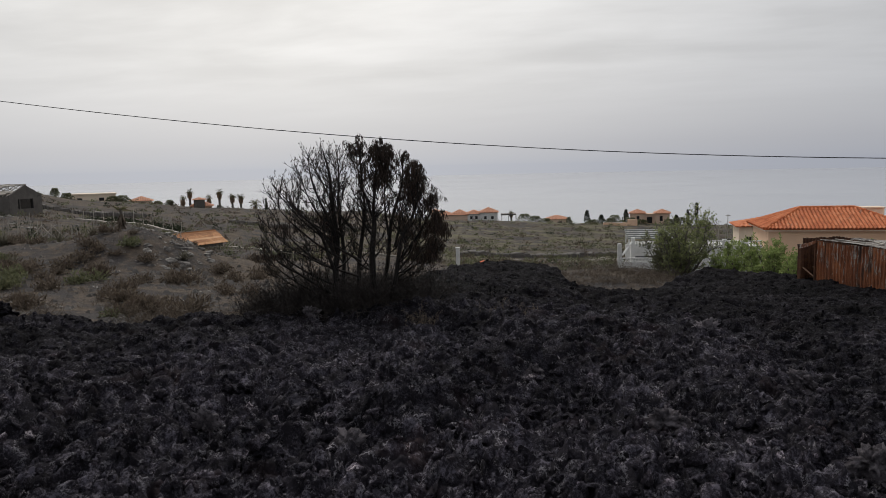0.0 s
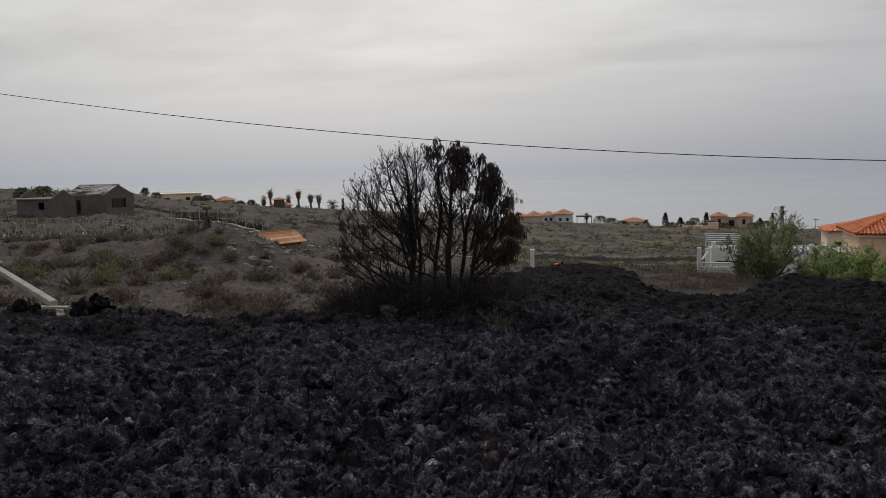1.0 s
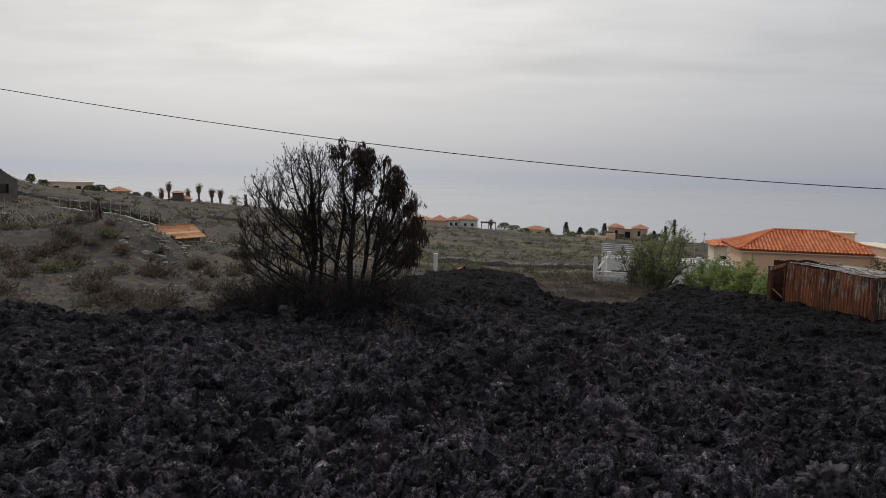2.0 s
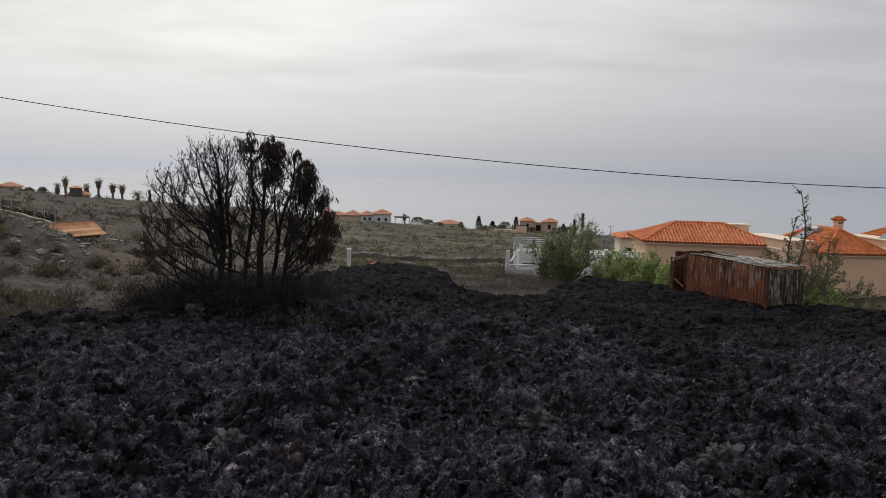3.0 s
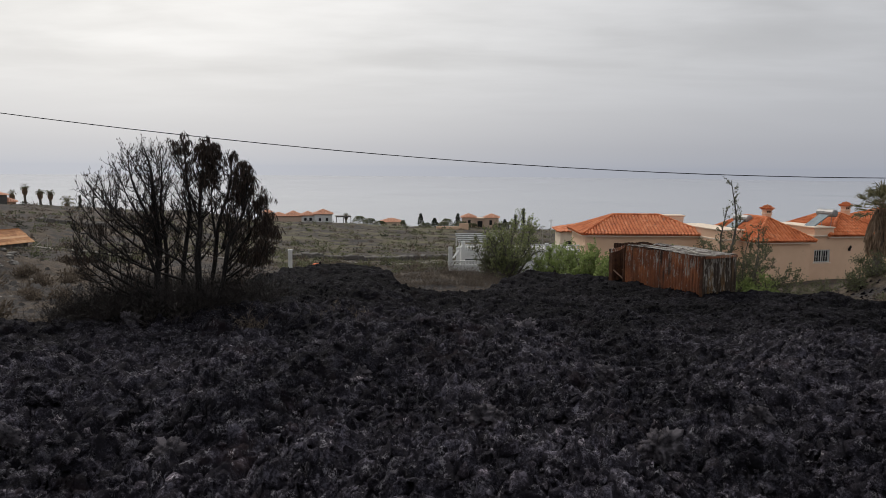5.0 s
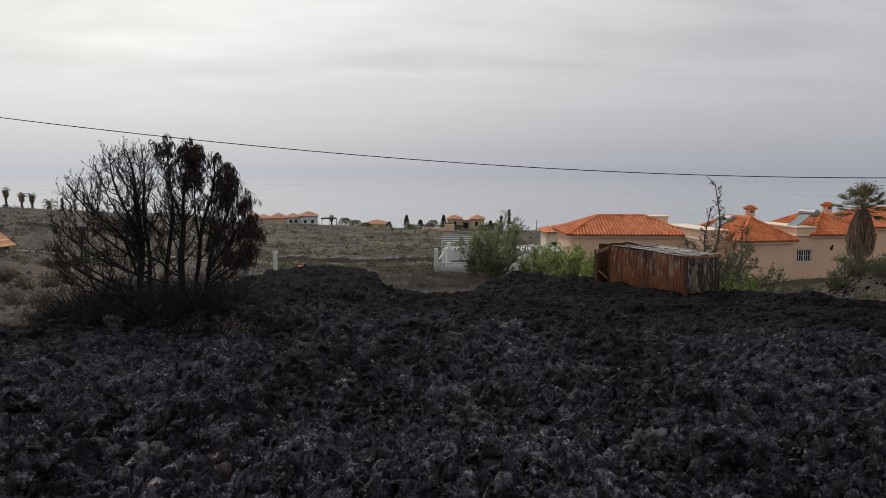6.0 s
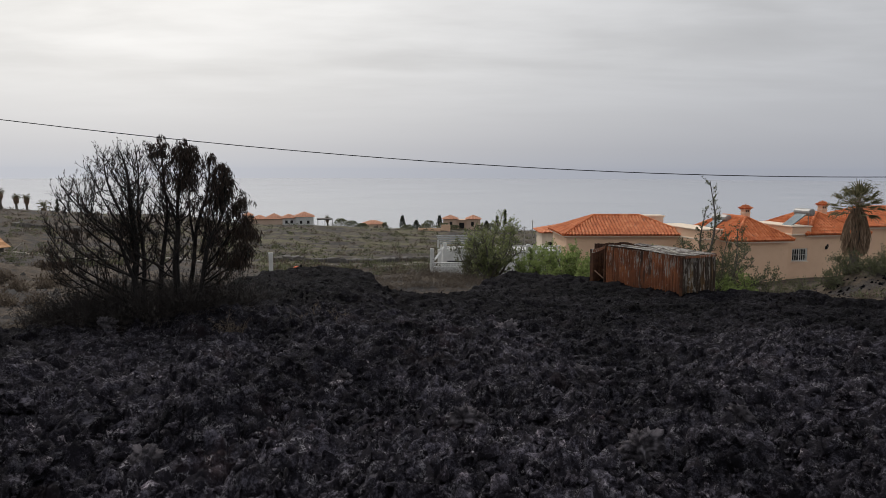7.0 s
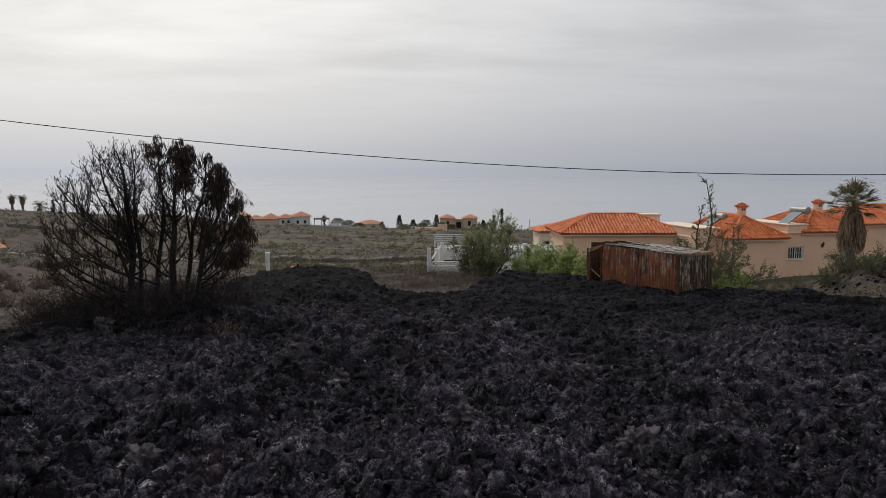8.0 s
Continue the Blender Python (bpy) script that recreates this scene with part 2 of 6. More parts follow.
STRAW = leaf_material("dry_palm_skirt", (0.13, 0.085, 0.055), (0.24, 0.165, 0.11), (0.38, 0.28, 0.20), 0.2)
DARK_LEAF = leaf_material("dark_conifer", (0.018, 0.024, 0.014), (0.035, 0.042, 0.024), (0.06, 0.068, 0.04), 0.2)
PALM_LEAF = leaf_material("palm_fronds", (0.06, 0.062, 0.032), (0.12, 0.115, 0.06), (0.24, 0.21, 0.12), 0.3)
# Distance haze is painted into these muted roof and wall colours.
FAR_TILE = surface("hazed_far_tile", [(0.46, 0.22, 0.135), (0.58, 0.29, 0.18)], 0.8, 6.0)
FAR_WALL = surface("hazed_far_wall", [(0.52, 0.38, 0.29), (0.60, 0.45, 0.35)], 0.5, 6.0)
WOOD = surface("weathered_wood", [(0.17, 0.10, 0.065), (0.32, 0.21, 0.145)], 3, 60)
GREY_WOOD = surface("grey_timber", [(0.20, 0.18, 0.155), (0.42, 0.39, 0.345)], 2, 40)
STONE = surface("pale_rubble_stone", [(0.055, 0.050, 0.047), (0.11, 0.101, 0.095), (0.25, 0.235, 0.215)], 2, 20, vary=0.9, island=0.6)
# Near-black puts the shade inside openings into a colour; the lantern shares it.
DARK_ROOM = surface("opening_shade_and_iron", [(0.012, 0.012, 0.013), (0.022, 0.021, 0.02)], 2, 20)
CABLE = surface("black_cable", [(0.02, 0.02, 0.021), (0.035, 0.035, 0.036)], 5, 50)
STEEL = surface("stainless_tank", [(0.22, 0.22, 0.22), (0.36, 0.35, 0.34)], 3, 30, (0.45, 0.6), 0.05, metal=0.5)
ORANGE = surface("orange_plastic", [(0.65, 0.13, 0.05), (0.75, 0.18, 0.07)], 4, 30)


def glass_material():
    m, n = material("window_glass")
    bs = n("ShaderNodeBsdfPrincipled", {"Base Color": rgb(0.02, 0.022, 0.025), "Roughness": 0.08, "IOR": 1.5})
    n("ShaderNodeOutputMaterial", {0: bs.outputs[0]})
    return m


GLASS = glass_material()

# ---- building helpers ----
class Mesh:
    """Collects corners and faces, then becomes one mesh."""

    def __init__(self):
        self.v, self.f = [], []

    def add(self, verts, faces):
        k = len(self.v)
        self.v += [tuple(p) for p in verts]
        self.f += [tuple(i + k for i in f) for f in faces]

    def box(self, lo, hi, m=None, bevel=0.0):
        (a, b, c), (d, e, f) = lo, hi
        if bevel:
            w = bevel
            pts = []
            for z, s in ((c, w), (c + w, 0), (f - w, 0), (f, w)):
                pts += [(a + s, b + s, z), (d - s, b + s, z), (d - s, e - s, z), (a + s, e - s, z)]
            fs = [(3, 2, 1, 0), (12, 13, 14, 15)]
            for r in range(3):
                fs += [(r * 4 + i, r * 4 + (i + 1) % 4, r * 4 + 4 + (i + 1) % 4, r * 4 + 4 + i) for i in range(4)]
        else:
            pts = [(a, b, c), (d, b, c), (d, e, c), (a, e, c), (a, b, f), (d, b, f), (d, e, f), (a, e, f)]
            fs = [(3, 2, 1, 0), (4, 5, 6, 7), (0, 1, 5, 4), (1, 2, 6, 5), (2, 3, 7, 6), (3, 0, 4, 7)]
        if m is not None:
            pts = [m @ Vector(p) for p in pts]
        self.add(pts, fs)
        return self

    def tube(self, path, radii, sides=5, cap=True):
        path = [Vector(p) for p in path]
        k = len(self.v)
        side = Vector((1, 0.13, 0.07))
        for i, p in enumerate(path):
            d = (path[min(i + 1, len(path) - 1)] - path[max(i - 1, 0)])
            d = d.normalized() if d.length > 1e-9 else Vector((0, 0, 1))
            a = side - d * side.dot(d)
            if a.length < 1e-3:
                a = d.orthogonal()
            a.normalize()
            side = a
            b = d.cross(a)
            for j in range(sides):
                w = 2 * math.pi * j / sides
                self.v.append(tuple(p + (a * math.cos(w) + b * math.sin(w)) * radii[i]))
        for i in range(len(path) - 1):
            for j in range(sides):
                q = k + i * sides
                self.f.append((q + j, q + (j + 1) % sides, q + sides + (j + 1) % sides, q + sides + j))
        if cap:
            self.f.append(tuple(k + j for j in reversed(range(sides))))
            self.f.append(tuple(k + (len(path) - 1) * sides + j for j in range(sides)))
        return self

    def blade(self, p, d, length, width, side=None):
        """A pointed leaf of two triangles, folded along its middle."""
        d = d.normalized()
        s = side if side is not None else d.cross(Vector((random.uniform(-1, 1), random.uniform(-1, 1), random.uniform(-1, 1))))
        if s.length < 1e-4:
            s = d.orthogonal()
        s = s.normalized() * width / 2
        k = len(self.v)
        m = p + d * length * 0.45
        self.v += [tuple(p), tuple(m + s), tuple(p + d * length), tuple(m - s)]
        self.f += [(k, k + 1, k + 2), (k, k + 2, k + 3)]

    def data(self, name, mat, smooth=False, weld=False):
        me = bpy.data.meshes.new(name)
        me.from_pydata(self.v, [], self.f)
        if weld:
            bm = bmesh.new()
            bm.from_mesh(me)
            bmesh.ops.remove_doubles(bm, verts=bm.verts[:], dist=0.0005)
            bm.to_mesh(me)
            bm.free()
            me.validate()
        me.materials.append(mat)
        if smooth:
            me.polygons.foreach_set("use_smooth", [True] * len(me.polygons))
        me.update()
        return me


def thing(name, m, label, category, group="", kind=""):
    ob = new(name)
    ob.matrix_world = m
    ob.empty_display_size = 0.2
    return tagged(ob, label, category, group, kind)


def part(name, mesh, mat, parent, label="", smooth=False, m=None, weld=False):
    ob = new(name, mesh.data(name, mat, smooth, weld))
    ob.parent = parent
    if m is not None:
        ob.matrix_basis = m
    return tagged(ob, label) if label else ob


def single(name, mesh, mat, label, category, smooth=False, m=None, group="", kind=""):
    ob = new(name, mesh.data(name, mat, smooth))
    if m is not None:
        ob.matrix_world = m
    return tagged(ob, label, category, group, kind)


def hash2(i, j, k):
    h = (i.astype(np.int64) * 374761393 + j.astype(np.int64) * 668265263 + k * 1442695041) & 0xFFFFFFFF
    h = ((h ^ (h >> 13)) * 1274126177) & 0xFFFFFFFF
    return ((h ^ (h >> 16)) & 0xFFFFFF) / float(0xFFFFFF)


def smooth_noise(x, y, seed=0):
    i, j = np.floor(x), np.floor(y)
    u, v = x - i, y - j
    u, v = u * u * u * (u * (u * 6 - 15) + 10), v * v * v * (v * (v * 6 - 15) + 10)
    a, b = hash2(i, j, seed), hash2(i + 1, j, seed)
    c, d = hash2(i, j + 1, seed), hash2(i + 1, j + 1, seed)
    return (a + (b - a) * u) * (1 - v) + (c + (d - c) * u) * v - 0.5


def cells(x, y, seed=0):
    """Distance to the nearest and second nearest scattered point, and that cell's own number."""
    i, j = np.floor(x), np.floor(y)
    f1, f2, own = np.full(x.shape, 9.0), np.full(x.shape, 9.0), np.zeros(x.shape)
    for a in (-1, 0, 1):
        for b in (-1, 0, 1):
            px, py = i + a + hash2(i + a, j + b, seed), j + b + hash2(i + a, j + b, seed + 7)
            d = np.hypot(x - px, y - py)
            near = d < f1
            f2 = np.where(near, f1, np.minimum(f2, d))
            own = np.where(near, hash2(i + a, j + b, seed + 13), own)
            f1 = np.where(near, d, f1)
    return f1, f2, own


# ---- lie of the land, by bearing (degrees from the y axis) and distance from the road ----
BEARINGS = [-55, -45, -38, -31, -22, -13, -4, 10, 22, 31]
REACH = [4, 10, 20, 32, 48, 75, 100, 180, 250, 330, 480]
LAND = [
    [1.6, 0.9, 0.3, 0.0, -0.2, -0.2, 0.3, 2.2, 1.0, -14, -75],
    [1.6, 0.8, 0.2, 0.0, -0.3, -0.4, -0.2, 0.6, -1.5, -16, -75],
    [1.6, 0.7, 0.0, -0.2, -0.6, -1.2, -1.9, -2.3, -6, -20, -75],
    [1.6, 0.6, -0.2, -0.6, -1.6, -3.3, -3.2, -4.7, -9, -25, -75],
    [1.6, 0.6, -0.4, -0.9, -2.0, -4.0, -4.9, -7.2, -10.5, -26, -75],
    [1.6, 0.5, -0.6, -1.3, -2.7, -5.5, -7.6, -11.8, -14.4, -28, -75],
    [1.6, 0.5, -0.6, -1.1, -3.0, -5.9, -7.9, -12.7, -15.8, -28, -75],
    [1.6, 0.5, -0.8, -1.6, -3.6, -5.5, -7.9, -13.2, -16.6, -30, -75],
    [1.6, 0.5, -0.8, -1.3, -3.4, -5.0, -8.0, -14, -19, -32, -75],
    [1.6, 0.5, -0.6, -1.0, -2.6, -5.0, -8.0, -14, -19, -32, -75],
]
LAND_T = np.array(LAND)
# heaps of ash and earth: bearing, distance, height, half width
MOUNDS = ((-38.0, 40, 0.9, 2.6), (-34.6, 40, 0.85, 2.4), (-42.5, 44, 0.5, 3.0), (-47.5, 50, 0.4, 3.0), (31.0, 38, 1.75, 2.1), (0.5, 45.5, 0.7, 2.8), (-44.0, 82, 0.4, 5.0))


def land(x, y, rough=True):
    x, y = np.asarray(x, float), np.asarray(y, float)
    d = np.maximum(np.hypot(x, y), 0.01)
    az = np.degrees(np.arctan2(x, np.maximum(y, 0.02 * d)))
    az = np.clip(np.where(y > 0.02 * d, az, np.sign(x) * 89), -55, 31)
    a = np.interp(az, BEARINGS, np.arange(len(BEARINGS)))
    r = np.interp(np.log(d), np.log(REACH), np.arange(len(REACH)))
    i, j = np.minimum(a.astype(int), len(BEARINGS) - 2), np.minimum(r.astype(int), len(REACH) - 2)
    u, v = a - i, r - j
    u, v = u * u * (3 - 2 * u), v
    z = (LAND_T[i, j] * (1 - u) + LAND_T[i + 1, j] * u) * (1 - v) + (LAND_T[i, j + 1] * (1 - u) + LAND_T[i + 1, j + 1] * u) * v
    back = np.clip((3.0 - y) / 3.0, 0, 1)
    z = z * (1 - back) + 2.3 * back
    for ma, md, tall, wide in MOUNDS:
        mx, my = md * math.sin(radians(ma)), md * math.cos(radians(ma))
        z = z + tall * np.exp(-((x - mx) ** 2 + (y - my) ** 2) / (2 * wide * wide))
    if rough:
        amp = np.clip((d - 12) / 40, 0, 1)
        z = z + amp * (smooth_noise(x / 9, y / 9, 3) * 0.5 + smooth_noise(x / 3.1, y / 3.1, 4) * 0.28 + smooth_noise(x / 1.1, y / 1.1, 5) * 0.12)
    return z


def land_at(x, y):
    return float(land(np.array([x]), np.array([y]))[0])


EDGE_AZ = [-60, -40, -30, -26, -20, -14, -10, -7, -4.5, -1.5, 1.5, 3.5, 6, 12, 16, 20, 25, 32, 45]
EDGE_D = [20.0, 20.2, 20.0, 22, 27, 33, 36, 35, 29.5, 28.5, 30.5, 34, 36, 36, 34, 32, 31.5, 30.5, 29]


def lava_body(x, y):
    """Height of the flow without its clinker, and how far inside its edge (1 inside, 0 outside)."""
    d = np.hypot(x, y)
    az = np.degrees(np.arctan2(x, y))
    z = np.interp(d, [3, 5, 7.7, 12, 18, 24, 28, 33, 40], [1.55, 1.25, 1.0, 0.82, 0.42, -0.12, -0.55, -0.66, -0.8])
    z = z + np.interp(az, [-55, -48, -40, -30, -20, -15, -10, 0, 15, 24, 31], [0.62, 0.5, 0.22, -0.02, 0.0, 0.27, 0.24, -0.16, -0.22, -0.02, 0.16]) * np.clip((d - 8) / 12, 0, 1)
    wob = smooth_noise(x / 2.2, y / 2.2, 21) * 2.2 + smooth_noise(x / 0.7, y / 0.7, 22) * 0.8
    inside = np.clip((np.interp(az, EDGE_AZ, EDGE_D) + wob - d) / 1.6, 0, 1)
    inside = inside * inside * (3 - 2 * inside)
    return z, inside


def lava(x, y):
    z, inside = lava_body(x, y)
    wx, wy = x + 0.35 * smooth_noise(x * 1.3, y * 1.3, 31), y + 0.35 * smooth_noise(x * 1.3, y * 1.3, 32)
    d_ = np.hypot(x, y)
    h = smooth_noise(x / 3.4, y / 3.4, 33) * 0.55 + smooth_noise(x / 1.4, y / 1.4, 34) * 0.34
    h = h * np.interp(d_, [12, 25, 34], [1.0, 0.62, 0.42])
    calm = np.interp(d_, [13, 22, 34], [1.0, 0.85, 0.72])
    for size, tall, seed in ((1.0, 0.15, 41), (0.44, 0.12, 42), (0.21, 0.085, 43), (0.10, 0.05, 44)):
        f1, f2, own = cells(wx / size, wy / size, seed)
        h = h + np.clip(size / (0.016 * d_), 0.55, 1) * calm * tall * ((1 - np.minimum(f1, 1.0) ** 2.2) * (0.1 + 1.1 * own) - 0.35 - 0.35 * np.exp(-((f2 - f1) / 0.12) ** 2))
    fade = np.clip(9.0 / d_, 0.4, 1.0)
    h = h + fade * (smooth_noise(x / 0.05, y / 0.05, 35) * 0.055 + smooth_noise(x / 0.12, y / 0.12, 36) * 0.09)
    for size, tall, seed in ((0.6, 0.14, 37), (0.28, 0.10, 38), (0.14, 0.08, 39), (0.075, 0.055, 40), (0.04, 0.035, 46)):
        ridge = np.abs(smooth_noise(wx / size + 0.3 * wy / size, wy / size - 0.3 * wx / size, seed))
        h = h + np.clip(size / (0.012 * d_), 0.45, 1) * calm * tall * (0.2 - ridge) * (0.35 + 1.3 * (0.5 + smooth_noise(x / 0.9, y / 0.9, seed + 60)))
    g = land(x, y) - 0.25
    return g * (1 - inside) + (z + h) * inside


def lava_at(x, y):
    return float(lava(np.array([x]), np.array([y]))[0])


def grid_mesh(name, x, y, z, mat, smooth=True):
    rows, cols = x.shape
    me = bpy.data.meshes.new(name)
    k = np.arange(rows * cols).reshape(rows, cols)
    quads = np.stack([k[:-1, :-1], k[:-1, 1:], k[1:, 1:], k[1:, :-1]], -1).reshape(-1, 4)
    me.vertices.add(rows * cols)
    me.vertices.foreach_set("co", np.stack([x, y, z], -1).astype(np.float32).ravel())
    me.loops.add(quads.size)
    me.loops.foreach_set("vertex_index", quads.astype(np.int32).ravel())
    me.polygons.add(len(quads))
    me.polygons.foreach_set("loop_start", np.arange(0, quads.size, 4, dtype=np.int32))
    me.polygons.foreach_set("use_smooth", np.full(len(quads), smooth))
    me.materials.append(mat)
    me.update()
    me.validate()
    return me


# ---- ground, sea, road, lava flow ----
turn = np.radians(np.concatenate([np.arange(-60, 40, 0.25), np.arange(40, 301, 4.0)]))
turn[-1] = np.radians(300)
dist = np.concatenate([[0.0], np.exp(np.linspace(np.log(2.0), np.log(520), 300)), [900.0]])
gx, gy = np.outer(dist, np.sin(turn)), np.outer(dist, np.cos(turn))
gz = land(gx, gy)
gz[-1] = -90
inner = np.hypot(gx, gy) < 36
gz = np.where(inner & (lava_body(gx, gy)[1] > 0.3) & (gy > 3), gz - 0.5, gz)
tagged(new("ground", grid_mesh("ground", gx, gy, gz, GROUND)), "ash-covered hillside with dry grass and low grey-green scrub", "ground", kind="structure")

sea_r, sea_t = np.array([0.0, 300, 800, 2000, 4900]), np.linspace(0, 2 * math.pi, 65)
sx, sy = np.outer(sea_r, np.sin(sea_t)), np.outer(sea_r, np.cos(sea_t))
tagged(new("sea", grid_mesh("sea", sx, sy, np.full(sx.shape, -60.0), SEA)), "hazy blue-grey sea under an overcast sky", "sea", kind="structure")

ax = np.radians(np.linspace(-57, 38, 940))
ad = np.exp(np.linspace(np.log(4.2), np.log(38.5), 520))
lx, ly = np.outer(ad, np.sin(ax)), np.outer(ad, np.cos(ax))
lz = lava(lx, ly)
jog = np.clip(12.0 / np.hypot(lx, ly), 0.5, 1.0)
lx, ly = lx + jog * (0.10 * smooth_noise(lx / 0.15, ly / 0.15, 81) + 0.05 * smooth_noise(lx / 0.06, ly / 0.06, 83)), ly + jog * (0.16 * smooth_noise(lx / 0.15, ly / 0.15, 82) + 0.07 * smooth_noise(lx / 0.06, ly / 0.06, 84))
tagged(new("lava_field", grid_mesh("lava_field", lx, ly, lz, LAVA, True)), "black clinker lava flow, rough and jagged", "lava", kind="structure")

# ---- ways to grow plants ----
def ground_spot(az, d, sink=0.0, turn_by=None):
    x, y = d * math.sin(radians(az)), d * math.cos(radians(az))
    return pose(x, y, land_at(x, y) - sink, 0, 0, -az if turn_by is None else turn_by)


def rand_dir():
    while True:
        v = Vector((random.uniform(-1, 1), random.uniform(-1, 1), random.uniform(-1, 1)))
        if 0.05 < v.length < 1:
            return v.normalized()


def smooth_path(pts, per=4):
    pts = [Vector(p) for p in pts]
    ext = [pts[0] * 2 - pts[1], *pts, pts[-1] * 2 - pts[-2]]
    out = []
    for i in range(1, len(ext) - 2):
        a, b, c, d = ext[i - 1:i + 3]
        for k in range(per):
            t = k / per
            out.append(0.5 * ((2 * b) + (c - a) * t + (2 * a - 5 * b + 4 * c - d) * t * t + (3 * b - a - 3 * c + d) * t ** 3))
    out.append(pts[-1])
    return out


def shoot(mesh, p, d, length, r, rise=0.3, kink=0.18, segs=4, sides=3):
    """A twig from p that bends upwards; returns its path."""
    path = [p.copy()]
    d = d.normalized()
    for i in range(segs):
        d = (d + Vector((0, 0, rise / segs * 2)) + rand_dir() * kink).normalized()
        path.append(path[-1] + d * length / segs)
    mesh.tube(path, [r * (1 - 0.75 * i / segs) for i in range(segs + 1)], sides, cap=False)
    return path


def tuft(mesh, p, d, count, length, width, spread=0.6, droop=0.0):
    for _ in range(count):
        e = (d + rand_dir() * spread + Vector((0, 0, -droop))).normalized()
        mesh.blade(p + rand_dir() * length * 0.25, e, length * random.uniform(0.6, 1.25), width * random.uniform(0.7, 1.3))


def limb_tree(limbs, wood, step, branch_len, twigs, on_twig, start=0.25, rise=0.5, thin=0.014, twig_len=(0.12, 0.32), twig_rise=0.7):
    """Dresses guide limbs (path, base radius) with branches and twigs; on_twig(path) hangs leaves on each twig."""
    for pts, r0 in limbs:
        path = smooth_path(pts)
        k = len(path)
        wood.tube(path, [max(r0 * (1 - 0.86 * (i / (k - 1)) ** 0.8), 0.008) for i in range(k)], 6, cap=False)
        on_twig(path[-3:])
        total = sum((path[i + 1] - path[i]).length for i in range(k - 1))
        s = start * total
        while s < total * 0.99:
            f = s / total
            q = f * (k - 1)
            i = min(int(q), k - 2)
            p = path[i].lerp(path[i + 1], q - i)
            tang = (path[i + 1] - path[i]).normalized()
            side = rand_dir()
            side = (side - tang * side.dot(tang)).normalized()
            ln = random.uniform(0.5, 1.15) * branch_len * (1.05 - 0.6 * f)
            br = shoot(wood, p, tang * 0.55 + side, ln, max(thin, r0 * 0.28 * (1 - 0.6 * f)), rise, 0.16, 5, 4)
            on_twig(br[-2:])
            for _ in range(twigs):
                g = random.uniform(0.3, 1.0) * 4.99
                j = int(g)
                b = br[j].lerp(br[j + 1], g - j)
                td = (br[j + 1] - br[j]).normalized() * 0.7 + rand_dir() * 0.75
                tw = shoot(wood, b, td, random.uniform(*twig_len), thin * 0.55, twig_rise, 0.2, 3, 3)
                on_twig(tw)
            s += step * random.uniform(0.6, 1.4)


def leafy_tree(name, m, tall, spread, limbs, label, leaf_mat, bark, leaves=6, leaf=(0.09, 0.05), step=0.16, branch=0.8, twigs=4, category="tree", lean=0.0, bare=0.0, group=""):
    wood, crown = Mesh(), Mesh()
    guides = []
    for i in range(limbs):
        w = 2 * math.pi * (i + random.uniform(-0.3, 0.3)) / limbs
        out = spread * random.uniform(0.5, 1.0) * (0.3 if i == 0 else 1.0)
        up = tall * (1.0 if i == 0 else random.uniform(0.35, 0.92))
        b = Vector((random.uniform(-0.06, 0.06), random.uniform(-0.06, 0.06), -0.2))
        tip = Vector((math.cos(w) * out + lean * up, math.sin(w) * out, up))
        guides.append(([b, b.lerp(tip, 0.3) + Vector((0, 0, up * 0.03)), b.lerp(tip, 0.65) + rand_dir() * 0.08 * tall, tip], 0.035 + 0.012 * tall))

    def hang(path):
        if random.random() < bare:
            return
        for p in path[1:]:
            tuft(crown, p, (path[-1] - path[0]).normalized(), leaves, leaf[0], leaf[1], 1.1)

    limb_tree(guides, wood, step, branch, twigs, hang, 0.22, 0.25, 0.012, (0.15, 0.4), 0.3)
    t = thing(name, m, label, category, group)
    part("trunk", wood, bark, t)
    part("crown", crown, leaf_mat, t)
    return t


def shrub(mesh, p, size, blades, width, flat=0.7):
    """A low uneven cushion of short leaves and stalks over two or three lobes."""
    lobes = [Vector((random.uniform(-0.45, 0.45), random.uniform(-0.45, 0.45), 0)) * size for _ in range(3)]
    for k in range(blades):
        o = rand_dir()
        o.z = abs(o.z)
        r = size * (0.35 + 0.25 * math.sin(k * 1.7)) * random.uniform(0.75, 1.0)
        q = p + lobes[k % 3] + Vector((o.x * r, o.y * r, o.z * r * flat * 1.15))
        mesh.blade(q, o * 0.7 + rand_dir() * 0.8 + Vector((0, 0, 0.35)), size * random.uniform(0.12, 0.3), max(width * 1.7, 0.07) * size)


